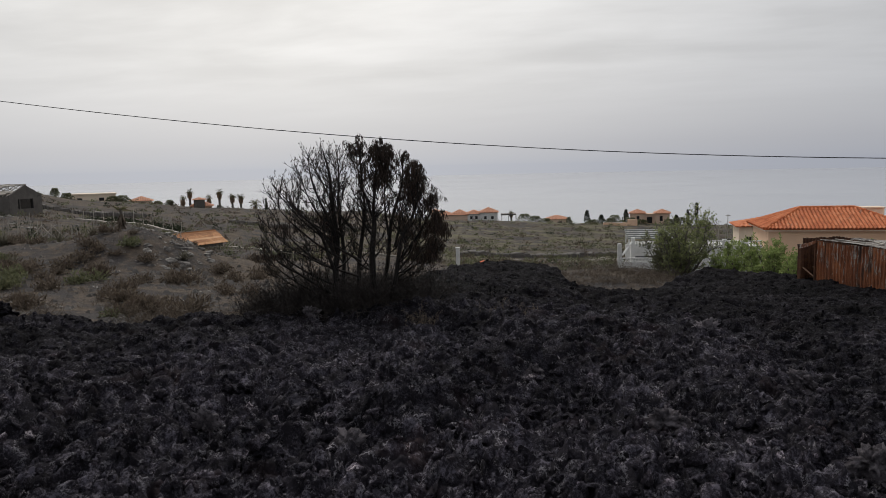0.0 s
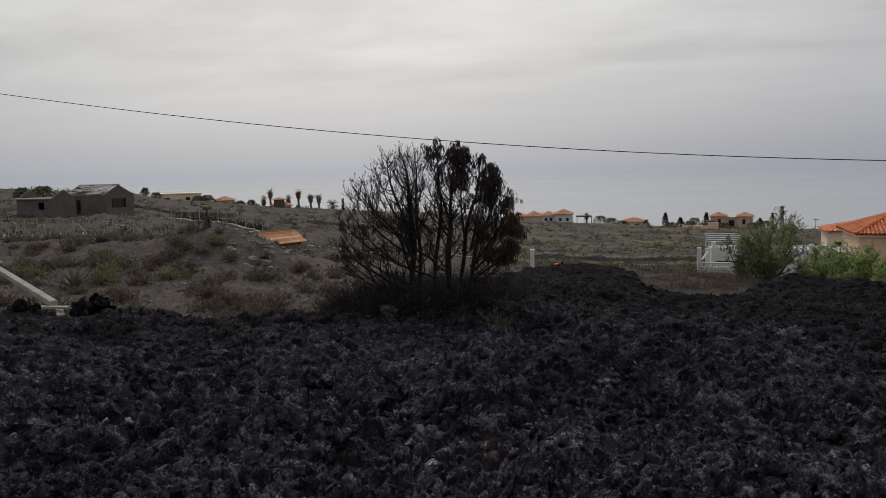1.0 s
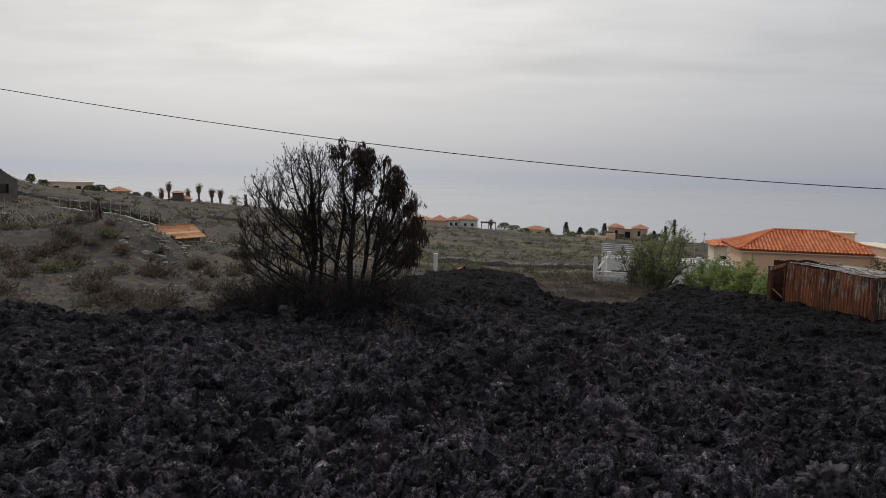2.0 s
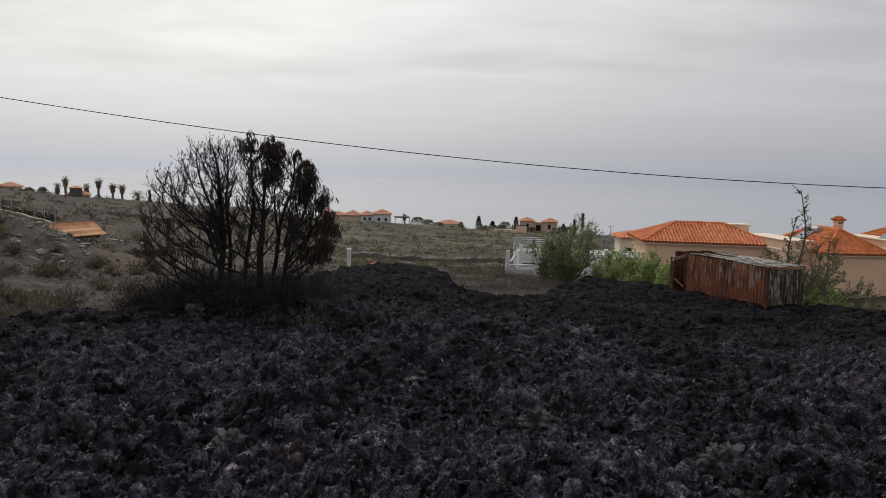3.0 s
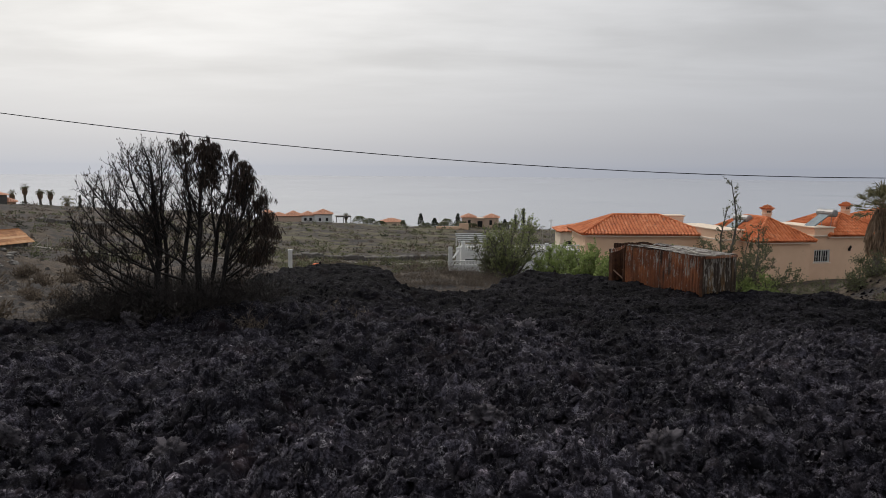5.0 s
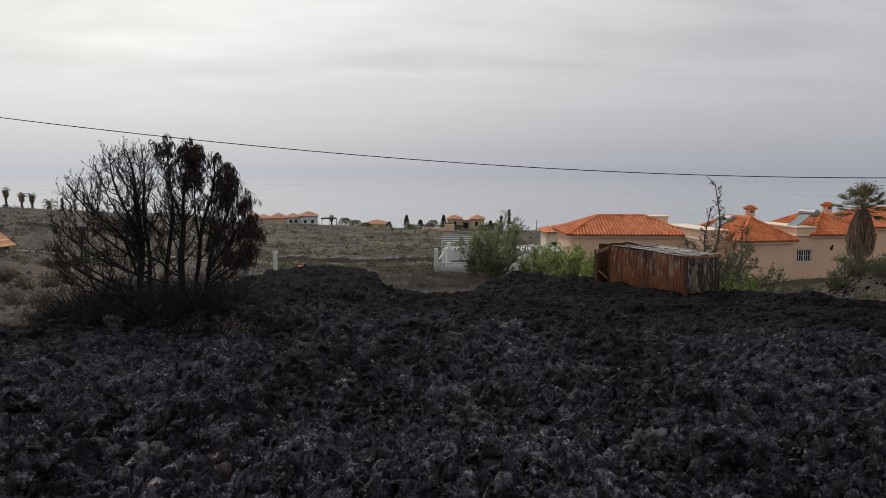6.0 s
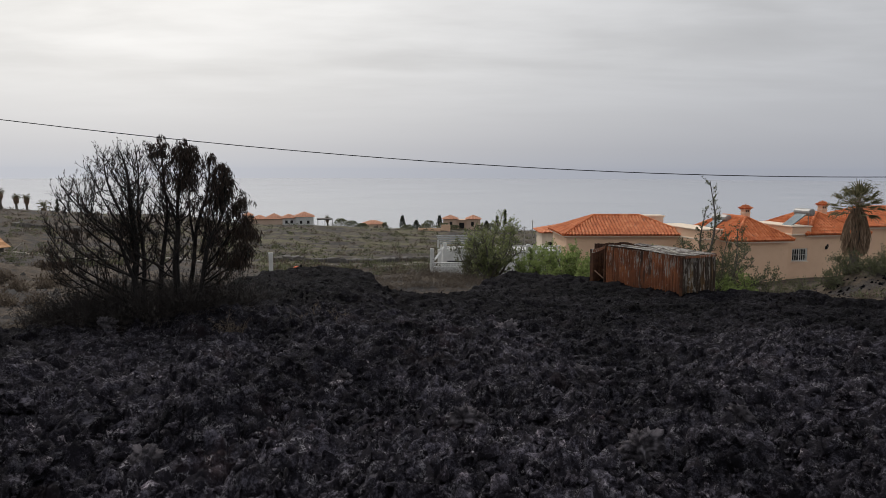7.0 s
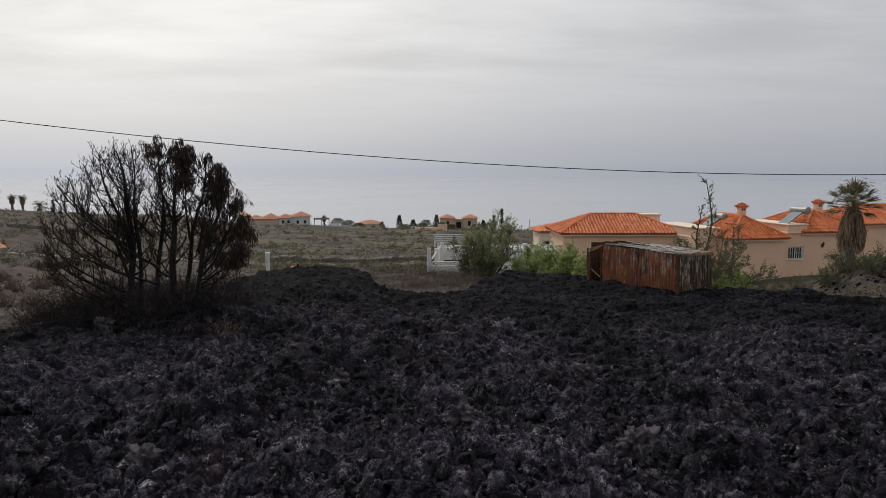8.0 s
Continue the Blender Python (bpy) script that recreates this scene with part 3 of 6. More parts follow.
def palm_tree(m, tall, crown, label, fronds=26, skirt=0.0, group=""):
    t = thing("palm_tree", m, label, "palm tree", group)
    tr = Mesh()
    k = 9
    tr.tube([(0.04 * math.sin(i), 0, tall * i / k) for i in range(k + 1)], [0.20 * (1 - 0.35 * i / k) * tall ** 0.3 * (1.08 if i % 2 else 0.95) for i in range(k + 1)], 8)
    part("trunk", tr, GREY_BARK, t)
    fr = Mesh()
    for i in range(fronds):
        w = 2.4 * i
        el = random.uniform(-0.25, 1.45)
        d = Vector((math.cos(w) * math.cos(el), math.sin(w) * math.cos(el), math.sin(el)))
        p = Vector((0, 0, tall))
        path = [p]
        for s in range(6):
            d = (d + Vector((0, 0, -0.10 - 0.05 * s))).normalized()
            path.append(path[-1] + d * crown / 6)
        fr.tube(path, [0.02 * crown * (1 - s / 8) for s in range(7)], 3, cap=False)
        for s in range(2, 7):
            for _ in range(7):
                e = (path[s] - path[s - 1]).normalized()
                sd = e.cross(Vector((0, 0, 1))).normalized() * random.choice((-1, 1))
                fr.blade(path[s].lerp(path[s - 1], random.random()), e * 0.6 + sd * 0.7 + Vector((0, 0, random.uniform(-0.5, 0.15))), crown * random.uniform(0.22, 0.4), crown * 0.035)
    part("crown", fr, PALM_LEAF, t)
    if skirt:
        sk = Mesh()
        for _ in range(420):
            w = random.uniform(0, 6.283)
            z = tall - random.uniform(0.0, 1.0) * skirt
            r = 0.16 + 0.62 * math.sin(math.pi * min(1, 0.25 + 0.75 * (tall - z) / skirt)) ** 0.8
            sk.blade(Vector((math.cos(w) * r * 0.6, math.sin(w) * r * 0.6, z)), Vector((math.cos(w) * 0.25, math.sin(w) * 0.25, -1)), random.uniform(0.4, 0.8), 0.10)
        part("dead_fronds", sk, STRAW, t, "hanging skirt of dry brown fronds")
    return t

def fan_palm(m, tall, label):
    """Fan palm: thin trunk, a swollen skirt of dead leaves, stalked fans of narrow folded blades."""
    t = thing("palm_tree", m, label, "palm tree")
    tr = Mesh()
    tr.tube([(0.05 * math.sin(i * 0.8), 0, tall * i / 12) for i in range(13)], [0.27 * (1 - 0.02 * i) * (1.06 if i % 2 else 0.96) for i in range(13)], 9)
    part("trunk", tr, GREY_BARK, t)
    stalks, fans = Mesh(), Mesh()
    for i in range(30):
        w, el = 2.4 * i + random.uniform(-0.2, 0.2), -0.35 + 1.75 * (i / 29) + random.uniform(-0.12, 0.12)
        d = Vector((math.cos(w) * math.cos(el), math.sin(w) * math.cos(el), math.sin(el)))
        foot = Vector((0, 0, tall - 0.1 + 0.2 * i / 30))
        hub = foot + d * random.uniform(0.6, 0.95)
        stalks.tube([foot, foot.lerp(hub, 0.5) + Vector((0, 0, 0.04)), hub], [0.028, 0.02, 0.014], 4, cap=False)
        side = d.cross(Vector((0, 0, 1)))
        side = side.normalized() if side.length > 0.05 else Vector((1, 0, 0))
        lift = side.cross(d).normalized()
        for k in range(15):
            a = (k - 7) / 7 * 1.55
            e = d * math.cos(a) + side * math.sin(a) + lift * random.uniform(-0.1, 0.22)
            long = random.uniform(0.55, 0.8)
            fans.blade(hub, e, long, 0.085, lift * 0.5 + side * 0.8)
            fans.blade(hub + e.normalized() * long * 0.75, e + Vector((0, 0, -0.9)), 0.26, 0.035)
    crown = part("crown", fans, PALM_LEAF, t, "grey-green fan leaves with drooping tips")
    part("stalks", stalks, STRAW, crown)
    sk = Mesh()
    for _ in range(1500):
        w, f = random.uniform(0, 6.283), random.random()
        r = 0.22 + 0.52 * math.sin(math.pi * min(1.0, 0.12 + 0.88 * (1 - f) ** 0.7)) * (1 - 0.35 * f)
        z = tall + 0.1 - 2.3 * f
        sk.blade(Vector((math.cos(w) * r, math.sin(w) * r, z)), Vector((math.cos(w) * 0.12, math.sin(w) * 0.12, -1)) + rand_dir() * 0.18, random.uniform(0.35, 0.7), 0.075)
    part("dead_fronds", sk, STRAW, t, "swollen hanging skirt of dry brown leaves")
    return t


# ---- houses ----
def roof_plane(mesh, a, b, top_a, top_b, pitch=0.26, course=0.42):
    """Rows of barrel tiles on a slope with its eave from a to b and its upper edge from top_a to top_b."""
    a, b, ta, tb = (Vector(p) for p in (a, b, top_a, top_b))
    across = (b - a)
    width = across.length
    e = across / width
    up = (ta - a) - e * (ta - a).dot(e)
    if up.length < 1e-6:
        up = (tb - a) - e * (tb - a).dot(e)
    tall = up.length
    up /= tall
    nrm = e.cross(up).normalized()
    sa, sb = (ta - a).dot(e), (tb - a).dot(e)
    count = max(1, round(width / pitch))
    for i in range(count):
        s0, s1 = width * i / count, width * (i + 1) / count
        sm = (s0 + s1) / 2
        reach = 1.0
        if sm < sa:
            reach = min(reach, sm / sa)
        if sm > sb:
            reach = min(reach, (width - sm) / max(width - sb, 1e-6))
        long = tall * reach
        rows = max(1, math.ceil(long / course))
        for r in range(rows):
            t0, t1 = r * course, min((r + 1) * course + 0.04, long)
            if t1 - t0 < 0.05:
                continue
            jog = random.uniform(-0.012, 0.012)
            pts = []
            for t, lift in ((t0, 0.045), (t1, 0.012)):
                for w, h in ((0.0, 0.0), (0.22, 0.075), (0.5, 0.115), (0.78, 0.075), (1.0, 0.0)):
                    pts.append(a + e * (s0 + (s1 - s0) * w + jog) + up * t + nrm * (h + lift))
            mesh.add(pts, [(q, q + 1, q + 6, q + 5) for q in range(4)])
    # the solid deck under the tiles
    mesh.add([a, b, tb, ta], [(0, 1, 2, 3)])


def ridge_caps(mesh, p, q, step=0.4, r=0.12):
    p, q = Vector(p), Vector(q)
    k = max(1, round((q - p).length / step))
    d = (q - p) / k
    for i in range(k):
        mesh.tube([p + d * i, p + d * (i + 1.08)], [r, r * 0.82], 6)


def hip_roof(name, parent, w, d, z, rise, along="x", over=0.35, m=None):
    """Hip roof over a w by d block; the ridge runs along x or y."""
    mesh = Mesh()
    x0, x1, y0, y1 = -over, w + over, -over, d + over
    if along == "x":
        h = (y1 - y0) / 2
        ra, rb = Vector((x0 + h * 0.95, y0 + h, z + rise)), Vector((max(x1 - h * 0.95, x0 + h * 0.95 + 0.05), y0 + h, z + rise))
        left, right, front, back = (ra, ra), (rb, rb), (ra, rb), (rb, ra)
    else:
        h = (x1 - x0) / 2
        ra, rb = Vector((x0 + h, y0 + h * 0.95, z + rise)), Vector((x0 + h, max(y1 - h * 0.95, y0 + h), z + rise))
        left, right, front, back = (rb, ra), (ra, rb), (ra, ra), (rb, rb)
    c = [Vector((x0, y0, z)), Vector((x1, y0, z)), Vector((x1, y1, z)), Vector((x0, y1, z))]
    roof_plane(mesh, c[0], c[1], *front)
    roof_plane(mesh, c[1], c[2], *right)
    roof_plane(mesh, c[2], c[3], *back)
    roof_plane(mesh, c[3], c[0], *left)
    lift = Vector((0, 0, 0.07))
    ridge_caps(mesh, ra + lift, rb + lift)
    for corner, end in ((c[0], ra), (c[1], ra if along == "y" else rb), (c[2], rb), (c[3], rb if along == "y" else ra)):
        ridge_caps(mesh, corner + lift, end + lift)
    mesh.add([p - Vector((0, 0, 0.03)) for p in c], [(3, 2, 1, 0)])
    ob = part(name, mesh, ROOF_TILE, parent, "orange terracotta barrel-tile hip roof", m=m)
    eave = Mesh().box((x0 + 0.06, y0 + 0.06, z - 0.13), (x1 - 0.06, y1 - 0.06, z - 0.034))
    part("eave_moulding", eave, CREAM, parent, m=m)
    return ob


def walls(parent, w, d, z0, z1, m=None, mat=None, holes=()):
    """Four walls 0.25 m thick; holes in the front wall as (x0, x1, z0, z1)."""
    mesh = Mesh()
    t = 0.25
    xs = sorted({0.0, w, *[h[0] for h in holes], *[h[1] for h in holes]})
    zs = sorted({z0, z1, *[h[2] for h in holes], *[h[3] for h in holes]})
    for i in range(len(xs) - 1):
        for j in range(len(zs) - 1):
            cx, cz = (xs[i] + xs[i + 1]) / 2, (zs[j] + zs[j + 1]) / 2
            if not any(h[0] < cx < h[1] and h[2] < cz < h[3] for h in holes):
                mesh.box((xs[i], 0, zs[j]), (xs[i + 1], t, zs[j + 1]))
    for j in range(len(zs) - 1):
        mesh.box((0, d - t, zs[j]), (w, d, zs[j + 1])).box((0, t, zs[j]), (t, d - t, zs[j + 1])).box((w - t, t, zs[j]), (w, d - t, zs[j + 1]))
    return part("wall", mesh, mat or PEACH, parent, m=m, weld=True)


def barred_window(parent, x0, x1, z0, z1, y, m, bars=7):
    fr = Mesh()
    b = 0.07
    for lo, hi in (((x0, y - 0.05, z0), (x0 + b, y + 0.06, z1)), ((x1 - b, y - 0.05, z0), (x1, y + 0.06, z1)), ((x0 + b, y - 0.05, z1 - b), (x1 - b, y + 0.06, z1)), ((x0 + b, y - 0.05, z0), (x1 - b, y + 0.06, z0 + b)), (((x0 + x1) / 2 - 0.03, y - 0.02, z0 + b), ((x0 + x1) / 2 + 0.03, y + 0.05, z1 - b))):
        fr.box(lo, hi)
    win = part("window", fr, WHITE, parent, "white-framed window with white bars", m=m)
    part("pane", Mesh().box((x0 + b, y + 0.03, z0 + b), (x1 - b, y + 0.045, z1 - b)), GLASS, win)
    part("sill", Mesh().box((x0 - 0.08, y - 0.14, z0 - 0.07), (x1 + 0.08, y + 0.02, z0 - 0.002)), CREAM, win)
    for i in range(1, bars):
        x = x0 + (x1 - x0) * i / bars
        part("bar", Mesh().tube([(x, y - 0.09, z0 + 0.02), (x, y - 0.09, z1 - 0.02)], [0.026, 0.026], 5), WHITE, win)
    part("rail", Mesh().box((x0, y - 0.10, (z0 + z1) / 2 - 0.015), (x1, y - 0.075, (z0 + z1) / 2 + 0.015)), WHITE, win)
    return win


def chimney(parent, m, tall=1.2):
    c = part("chimney", Mesh().box((-0.24, -0.24, -0.6), (0.24, 0.24, tall - 0.35), bevel=0.01), PEACH, parent, "peach chimney with a small tiled cap", m=m)
    part("collar", Mesh().box((-0.29, -0.29, tall - 0.62), (0.29, 0.29, tall - 0.54)).box((-0.29, -0.29, tall - 0.35), (0.29, 0.29, tall - 0.28)), CREAM, c)
    part("vent", Mesh().box((-0.14, -0.255, tall - 0.52), (-0.03, -0.22, tall - 0.37)).box((0.03, -0.255, tall - 0.52), (0.14, -0.22, tall - 0.37)), DARK_ROOM, c)
    cap = Mesh()
    for i in range(4):
        q = [Vector((0.37 * sx_, 0.37 * sy_, tall - 0.28)) for sx_, sy_ in ((-1, -1), (1, -1), (1, 1), (-1, 1))]
        roof_plane(cap, q[i], q[(i + 1) % 4], (0, 0, tall + 0.02), (0, 0, tall + 0.02), 0.2, 0.3)
    part("cap", cap, ROOF_TILE, c)
    part("finial", Mesh().tube([(0, 0, tall), (0, 0, tall + 0.12)], [0.06, 0.03], 6), ROOF_TILE, c)
    return c


def parapet(parent, w, d, z0, z1, m):
    p = part("parapet", Mesh().box((0, 0, z0), (w, d, z1 - 0.1)), PEACH, parent, m=m)
    part("coping", Mesh().box((-0.07, -0.07, z1 - 0.1), (w + 0.07, d + 0.07, z1), bevel=0.02).box((-0.05, -0.05, z0 - 0.02), (w + 0.05, d + 0.05, z0 + 0.1), bevel=0.02), CREAM, p, "cream moulded coping")
    return p


def solar_heater(m):
    s = thing("solar_heater", m, "solar water heater with a steel tank on a flat roof", "solar heater", "roof solar heaters")
    part("collector", Mesh().box((-0.5, -1.0, 0), (0.5, 1.0, 0.09), pose(0, 0, 0.55, 32, 0, 0), 0.015), surface("solar_glass", [(0.16, 0.20, 0.22), (0.26, 0.31, 0.33)], 1, 9, (0.12, 0.2), 0.02), s, "pale glazed collector panel")
    part("tank", Mesh().tube([(-0.85, 0.95, 1.2), (-0.78, 0.95, 1.2), (0.78, 0.95, 1.2), (0.85, 0.95, 1.2)], [0.18, 0.29, 0.29, 0.18], 14), STEEL, s, "horizontal steel tank", smooth=False)
    for x in (-0.45, 0.45):
        part("leg", Mesh().tube([(x, 0.95, 0.95), (x, 0.95, 0)], [0.025, 0.025], 5), STEEL, s)
        part("brace", Mesh().tube([(x, -0.9, 0), (x, 0.95, 0.02)], [0.02, 0.02], 5), STEEL, s)
    return s


HEAD = 12.0


def spot(x, y, z=0.0, turn_by=0.0):
    return pose(x, y, z, 0, 0, HEAD + turn_by)


# the long wing
wing = thing("house_wing", spot(9.15, 56.6, 0, -10), "peach house wing with an orange hip-tiled roof", "house")
walls(wing, 9.0, 5.6, -6.0, -1.13)
hip_roof("roof", wing, 9.0, 5.6, -1.0, 1.28, "x", 0.35)
part("chimney", Mesh().box((7.2, 4.0, -0.6), (8.7, 5.2, 0.15), bevel=0.02).box((7.1, 3.9, 0.15), (8.8, 5.3, 0.26), bevel=0.02), CREAM, wing, "low cream rooftop block")
for k in (0, 0.28):
    part("downpipe", Mesh().tube([(9.1 + k * 0.4, -0.3, -1.1), (8.6 + k, -0.12, -2.4), (8.6 + k, -0.12, -5)], [0.05, 0.05, 0.05], 6), surface("brown_pipe", [(0.20, 0.07, 0.04), (0.26, 0.10, 0.06)], 3, 30), wing)

# the main villa behind the dry shrubs: flat roofs with parapets between three tiled blocks
villa = thing("villa", spot(20.5, 52.9), "peach villa with hip-tiled roofs, parapets and chimneys", "house")
R1 = pose(0, 0, 0)
walls(villa, 4.3, 7.0, -6.0, -1.21)
hip_roof("roof", villa, 4.3, 7.0, -1.08, 1.5, "y", 0.3)
mC = pose(4.34, 1.35, 0)
walls(villa, 8.2, 6.0, -6.0, -0.86, mC, holes=((1.3, 2.62, -2.80, -1.85),))
mC2 = pose(6.9, 1.35, 0)
hip_roof("roof", villa, 5.0, 6.5, -0.83, 1.45, "y", 0.3, mC2)
barred_window(villa, 1.3, 2.62, -2.80, -1.85, 0.1, mC)
# Dark sheet painted as the unlit room behind the barred window.
part("back_of_room", Mesh().box((0.8, 0.9, -2.9), (3.0, 0.95, -1.8)), DARK_ROOM, villa, m=mC)
parapet(villa, 1.6, 5.2, -0.84, -0.16, pose(5.5, 1.25, 0))
mD = pose(12.6, 3.6, 0)
walls(villa, 9.0, 6.0, -6.0, -0.62, mD)
hip_roof("roof", villa, 9.0, 6.0, -0.5, 1.35, "x", 0.35, mD)
chimney(villa, pose(3.6, 4.3, 0.0), 1.25)
chimney(villa, pose(10.85, 4.9, 0.15), 1.3)
mG = pose(-1.9, 1.6, 0)
walls(villa, 1.88, 6, -6.0, -1.1, mG)
parapet(villa, 1.86, 5.9, -1.1, -0.32, pose(-1.88, 1.55, 0))
wl = part("wall_lamp", Mesh().box((4.1, -0.1, -1.95), (4.25, 0.0, -1.72), bevel=0.02).tube([(4.17, -0.16, -1.72), (4.17, -0.16, -1.55)], [0.09, 0.05], 6), DARK_ROOM, villa, "dark wrought wall lantern", m=mC)
solar_heater(spot(26.3, 56.6, -0.40, -84))
solar_heater(spot(20.2, 57.0, -0.9, -84))

# ---- rusted sheet-metal shed, half sunk in the lava ----
def corrugated(length, tall, pitch=0.155, depth=0.04, tall_end=None):
    """One trapezoid-profile sheet in the x-z plane, standing on z = 0; slightly warped, ragged at the top."""
    mesh = Mesh()
    prof, x = [], 0.0
    while x < length - 1e-6:
        for f, h in ((0.0, 0.0), (0.32, 0.0), (0.45, 1.0), (0.82, 1.0), (0.95, 0.0)):
            if x + f * pitch <= length:
                prof.append((x + f * pitch, -depth * h))
        x += pitch
    prof.append((length, 0.0))
    rows, k = 8, len(prof)
    vs = []
    for side in (0, 0.004):
        for r in range(rows):
            for px, py in prof:
                top = tall + ((tall_end or tall) - tall) * px / length
                z = top * r / (rows - 1) + (0.014 * math.sin(px * 9.0) + 0.01 * math.sin(px * 31.0) if r == rows - 1 else 0)
                vs.append((px, py + side + 0.016 * math.sin(px * 2.3 + r * 1.1), z))
    fs = []
    for r in range(rows - 1):
        for i in range(k - 1):
            a = r * k + i
            b = rows * k + a
            fs += [(a, a + 1, a + k + 1, a + k), (b + k, b + k + 1, b + 1, b)]
    mesh.add(vs, fs)
    return mesh


shed_turn = -61.6
shed = thing("shed", pose(6.89, 32.0, -1.25, 0, 0, shed_turn), "rusted corrugated-metal shed with an open end, sunk in lava", "shed")
LONG, DEEP, TALL = 4.32, 1.8, 1.95
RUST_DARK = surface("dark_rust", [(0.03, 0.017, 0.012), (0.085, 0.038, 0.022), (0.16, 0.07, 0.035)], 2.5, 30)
for i in range(5):
    x0, x1 = LONG * i / 5, LONG * (i + 1) / 5
    part("sheet", corrugated(x1 - x0 + 0.03, TALL + random.uniform(-0.03, 0.02)), RUST, shed, "rust-streaked corrugated sheet", m=pose(x0, -0.012 * (i % 2), 0))
for i in range(3):
    x0, x1 = DEEP * i / 3, DEEP * (i + 1) / 3
    part("sheet", corrugated(x1 - x0 + 0.03, TALL + random.uniform(-0.02, 0.02)), RUST_END, shed, "flaking blackened corrugated sheet", m=pose(LONG + 0.012 * (i % 2), x0, 0, 0, 0, 90))
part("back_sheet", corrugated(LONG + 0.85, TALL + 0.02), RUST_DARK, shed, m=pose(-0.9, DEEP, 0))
# End sheet added to block the view through and keep the bay dark.
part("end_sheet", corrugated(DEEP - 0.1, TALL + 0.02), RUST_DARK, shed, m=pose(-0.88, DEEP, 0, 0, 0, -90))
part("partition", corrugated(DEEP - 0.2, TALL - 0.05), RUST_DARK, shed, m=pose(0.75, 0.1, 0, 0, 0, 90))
# open bay at the far end: posts, drooping lintel sheet, a slanting brace
part("post", Mesh().box((-0.95, -0.09, 0), (-0.75, 0.07, TALL - 0.26), bevel=0.012), RUST_DARK, shed, "rusted corner post")
part("post", Mesh().box((-0.06, -0.07, 0), (0.0, 0.06, TALL + 0.02), bevel=0.01), RUST_DARK, shed)
part("post", Mesh().box((LONG - 0.02, -0.06, 0), (LONG + 0.06, 0.02, TALL - 0.02), bevel=0.008), RUST_DARK, shed)
lint = Mesh()
# a strip that hangs from the corner in a shallow bow towards the lone post
strip = []
for i in range(7):
    f = i / 6
    x, top = -0.97 + 1.0 * f, TALL - 0.22 + 0.27 * f ** 1.6
    strip += [(x, -0.075 - 0.03 * math.sin(f * 9), top - 0.17 + 0.05 * f), (x, -0.075 - 0.03 * math.cos(f * 7), top), (x, -0.045, top + 0.01), (x, -0.045, top - 0.16 + 0.05 * f)]
lint.add(strip, [(i * 4 + a, i * 4 + b, i * 4 + 4 + b, i * 4 + 4 + a) for i in range(6) for a, b in ((0, 1), (1, 2), (2, 3), (3, 0))])
part("lintel", lint, RUST, shed, "buckled rusty lintel sheet")
part("brace", Mesh().tube([(-0.78, 0.02, 0.82), (-0.05, 0.10, 0.42)], [0.035, 0.03], 4), WOOD, shed, "slanting bare wooden brace")
part("shelf", Mesh().box((-0.8, 0.5, 0.78), (0.4, 1.5, 0.82)), WOOD, shed)
# roof: loose pale sheets laid over beams
ROOF_SHEET = surface("weathered_roof_sheet", [(0.10, 0.085, 0.075), (0.30, 0.28, 0.26), (0.46, 0.44, 0.41)], 1.6, 14, spot=((0.05, 0.04, 0.035), 2.6, 0.47), vary=0.7)
for i in range(6):
    y0 = DEEP * i / 6
    rf = corrugated(DEEP / 6 - 0.012, LONG * random.uniform(0.86, 0.98), 0.14, 0.016)
    part("roof_sheet", rf, ROOF_SHEET, shed, "pale weathered roof sheet, partly charred", m=pose(LONG + 0.07 - random.uniform(0, 0.05), y0, TALL + 0.035 + random.uniform(0, 0.02), 0, 0, 0) @ pose(0, 0, 0, 0, -90 + random.uniform(-0.7, 0.5), 0) @ pose(0, 0, 0, 0, 0, 90))
for i in range(5):
    lb = Mesh().box((0, -0.04, 0), (random.uniform(0.7, 1.5), 0.04, 0.035), bevel=0.006)
    part("loose_batten", lb, GREY_WOOD, shed, "loose grey batten lying on the roof", m=pose(0.4 + 0.75 * i, random.uniform(0.2, 1.2), TALL + 0.075, 0, random.uniform(-2, 2), random.uniform(-35, 35)))
for y in (0.02, DEEP - 0.06):
    part("beam", Mesh().box((-0.02, y, TALL - 0.07), (LONG + 0.06, y + 0.07, TALL + 0.015)), RUST_DARK, shed)
part("beam", Mesh().box((LONG - 0.02, 0.1, TALL - 0.07), (LONG + 0.10, DEEP - 0.07, TALL + 0.015)), RUST, shed, "rusted edge angle")

# ---- the burnt tree on the lava ----
random.seed(11)
TREE_X, TREE_Y = 18 * math.sin(radians(-20.3)), 18 * math.cos(radians(-20.3))
burnt = thing("burnt_tree", pose(TREE_X, TREE_Y, 0.35, 0, 0, 20.3), "burnt many-stemmed tree, charred twigs and scorched brown needles", "tree")
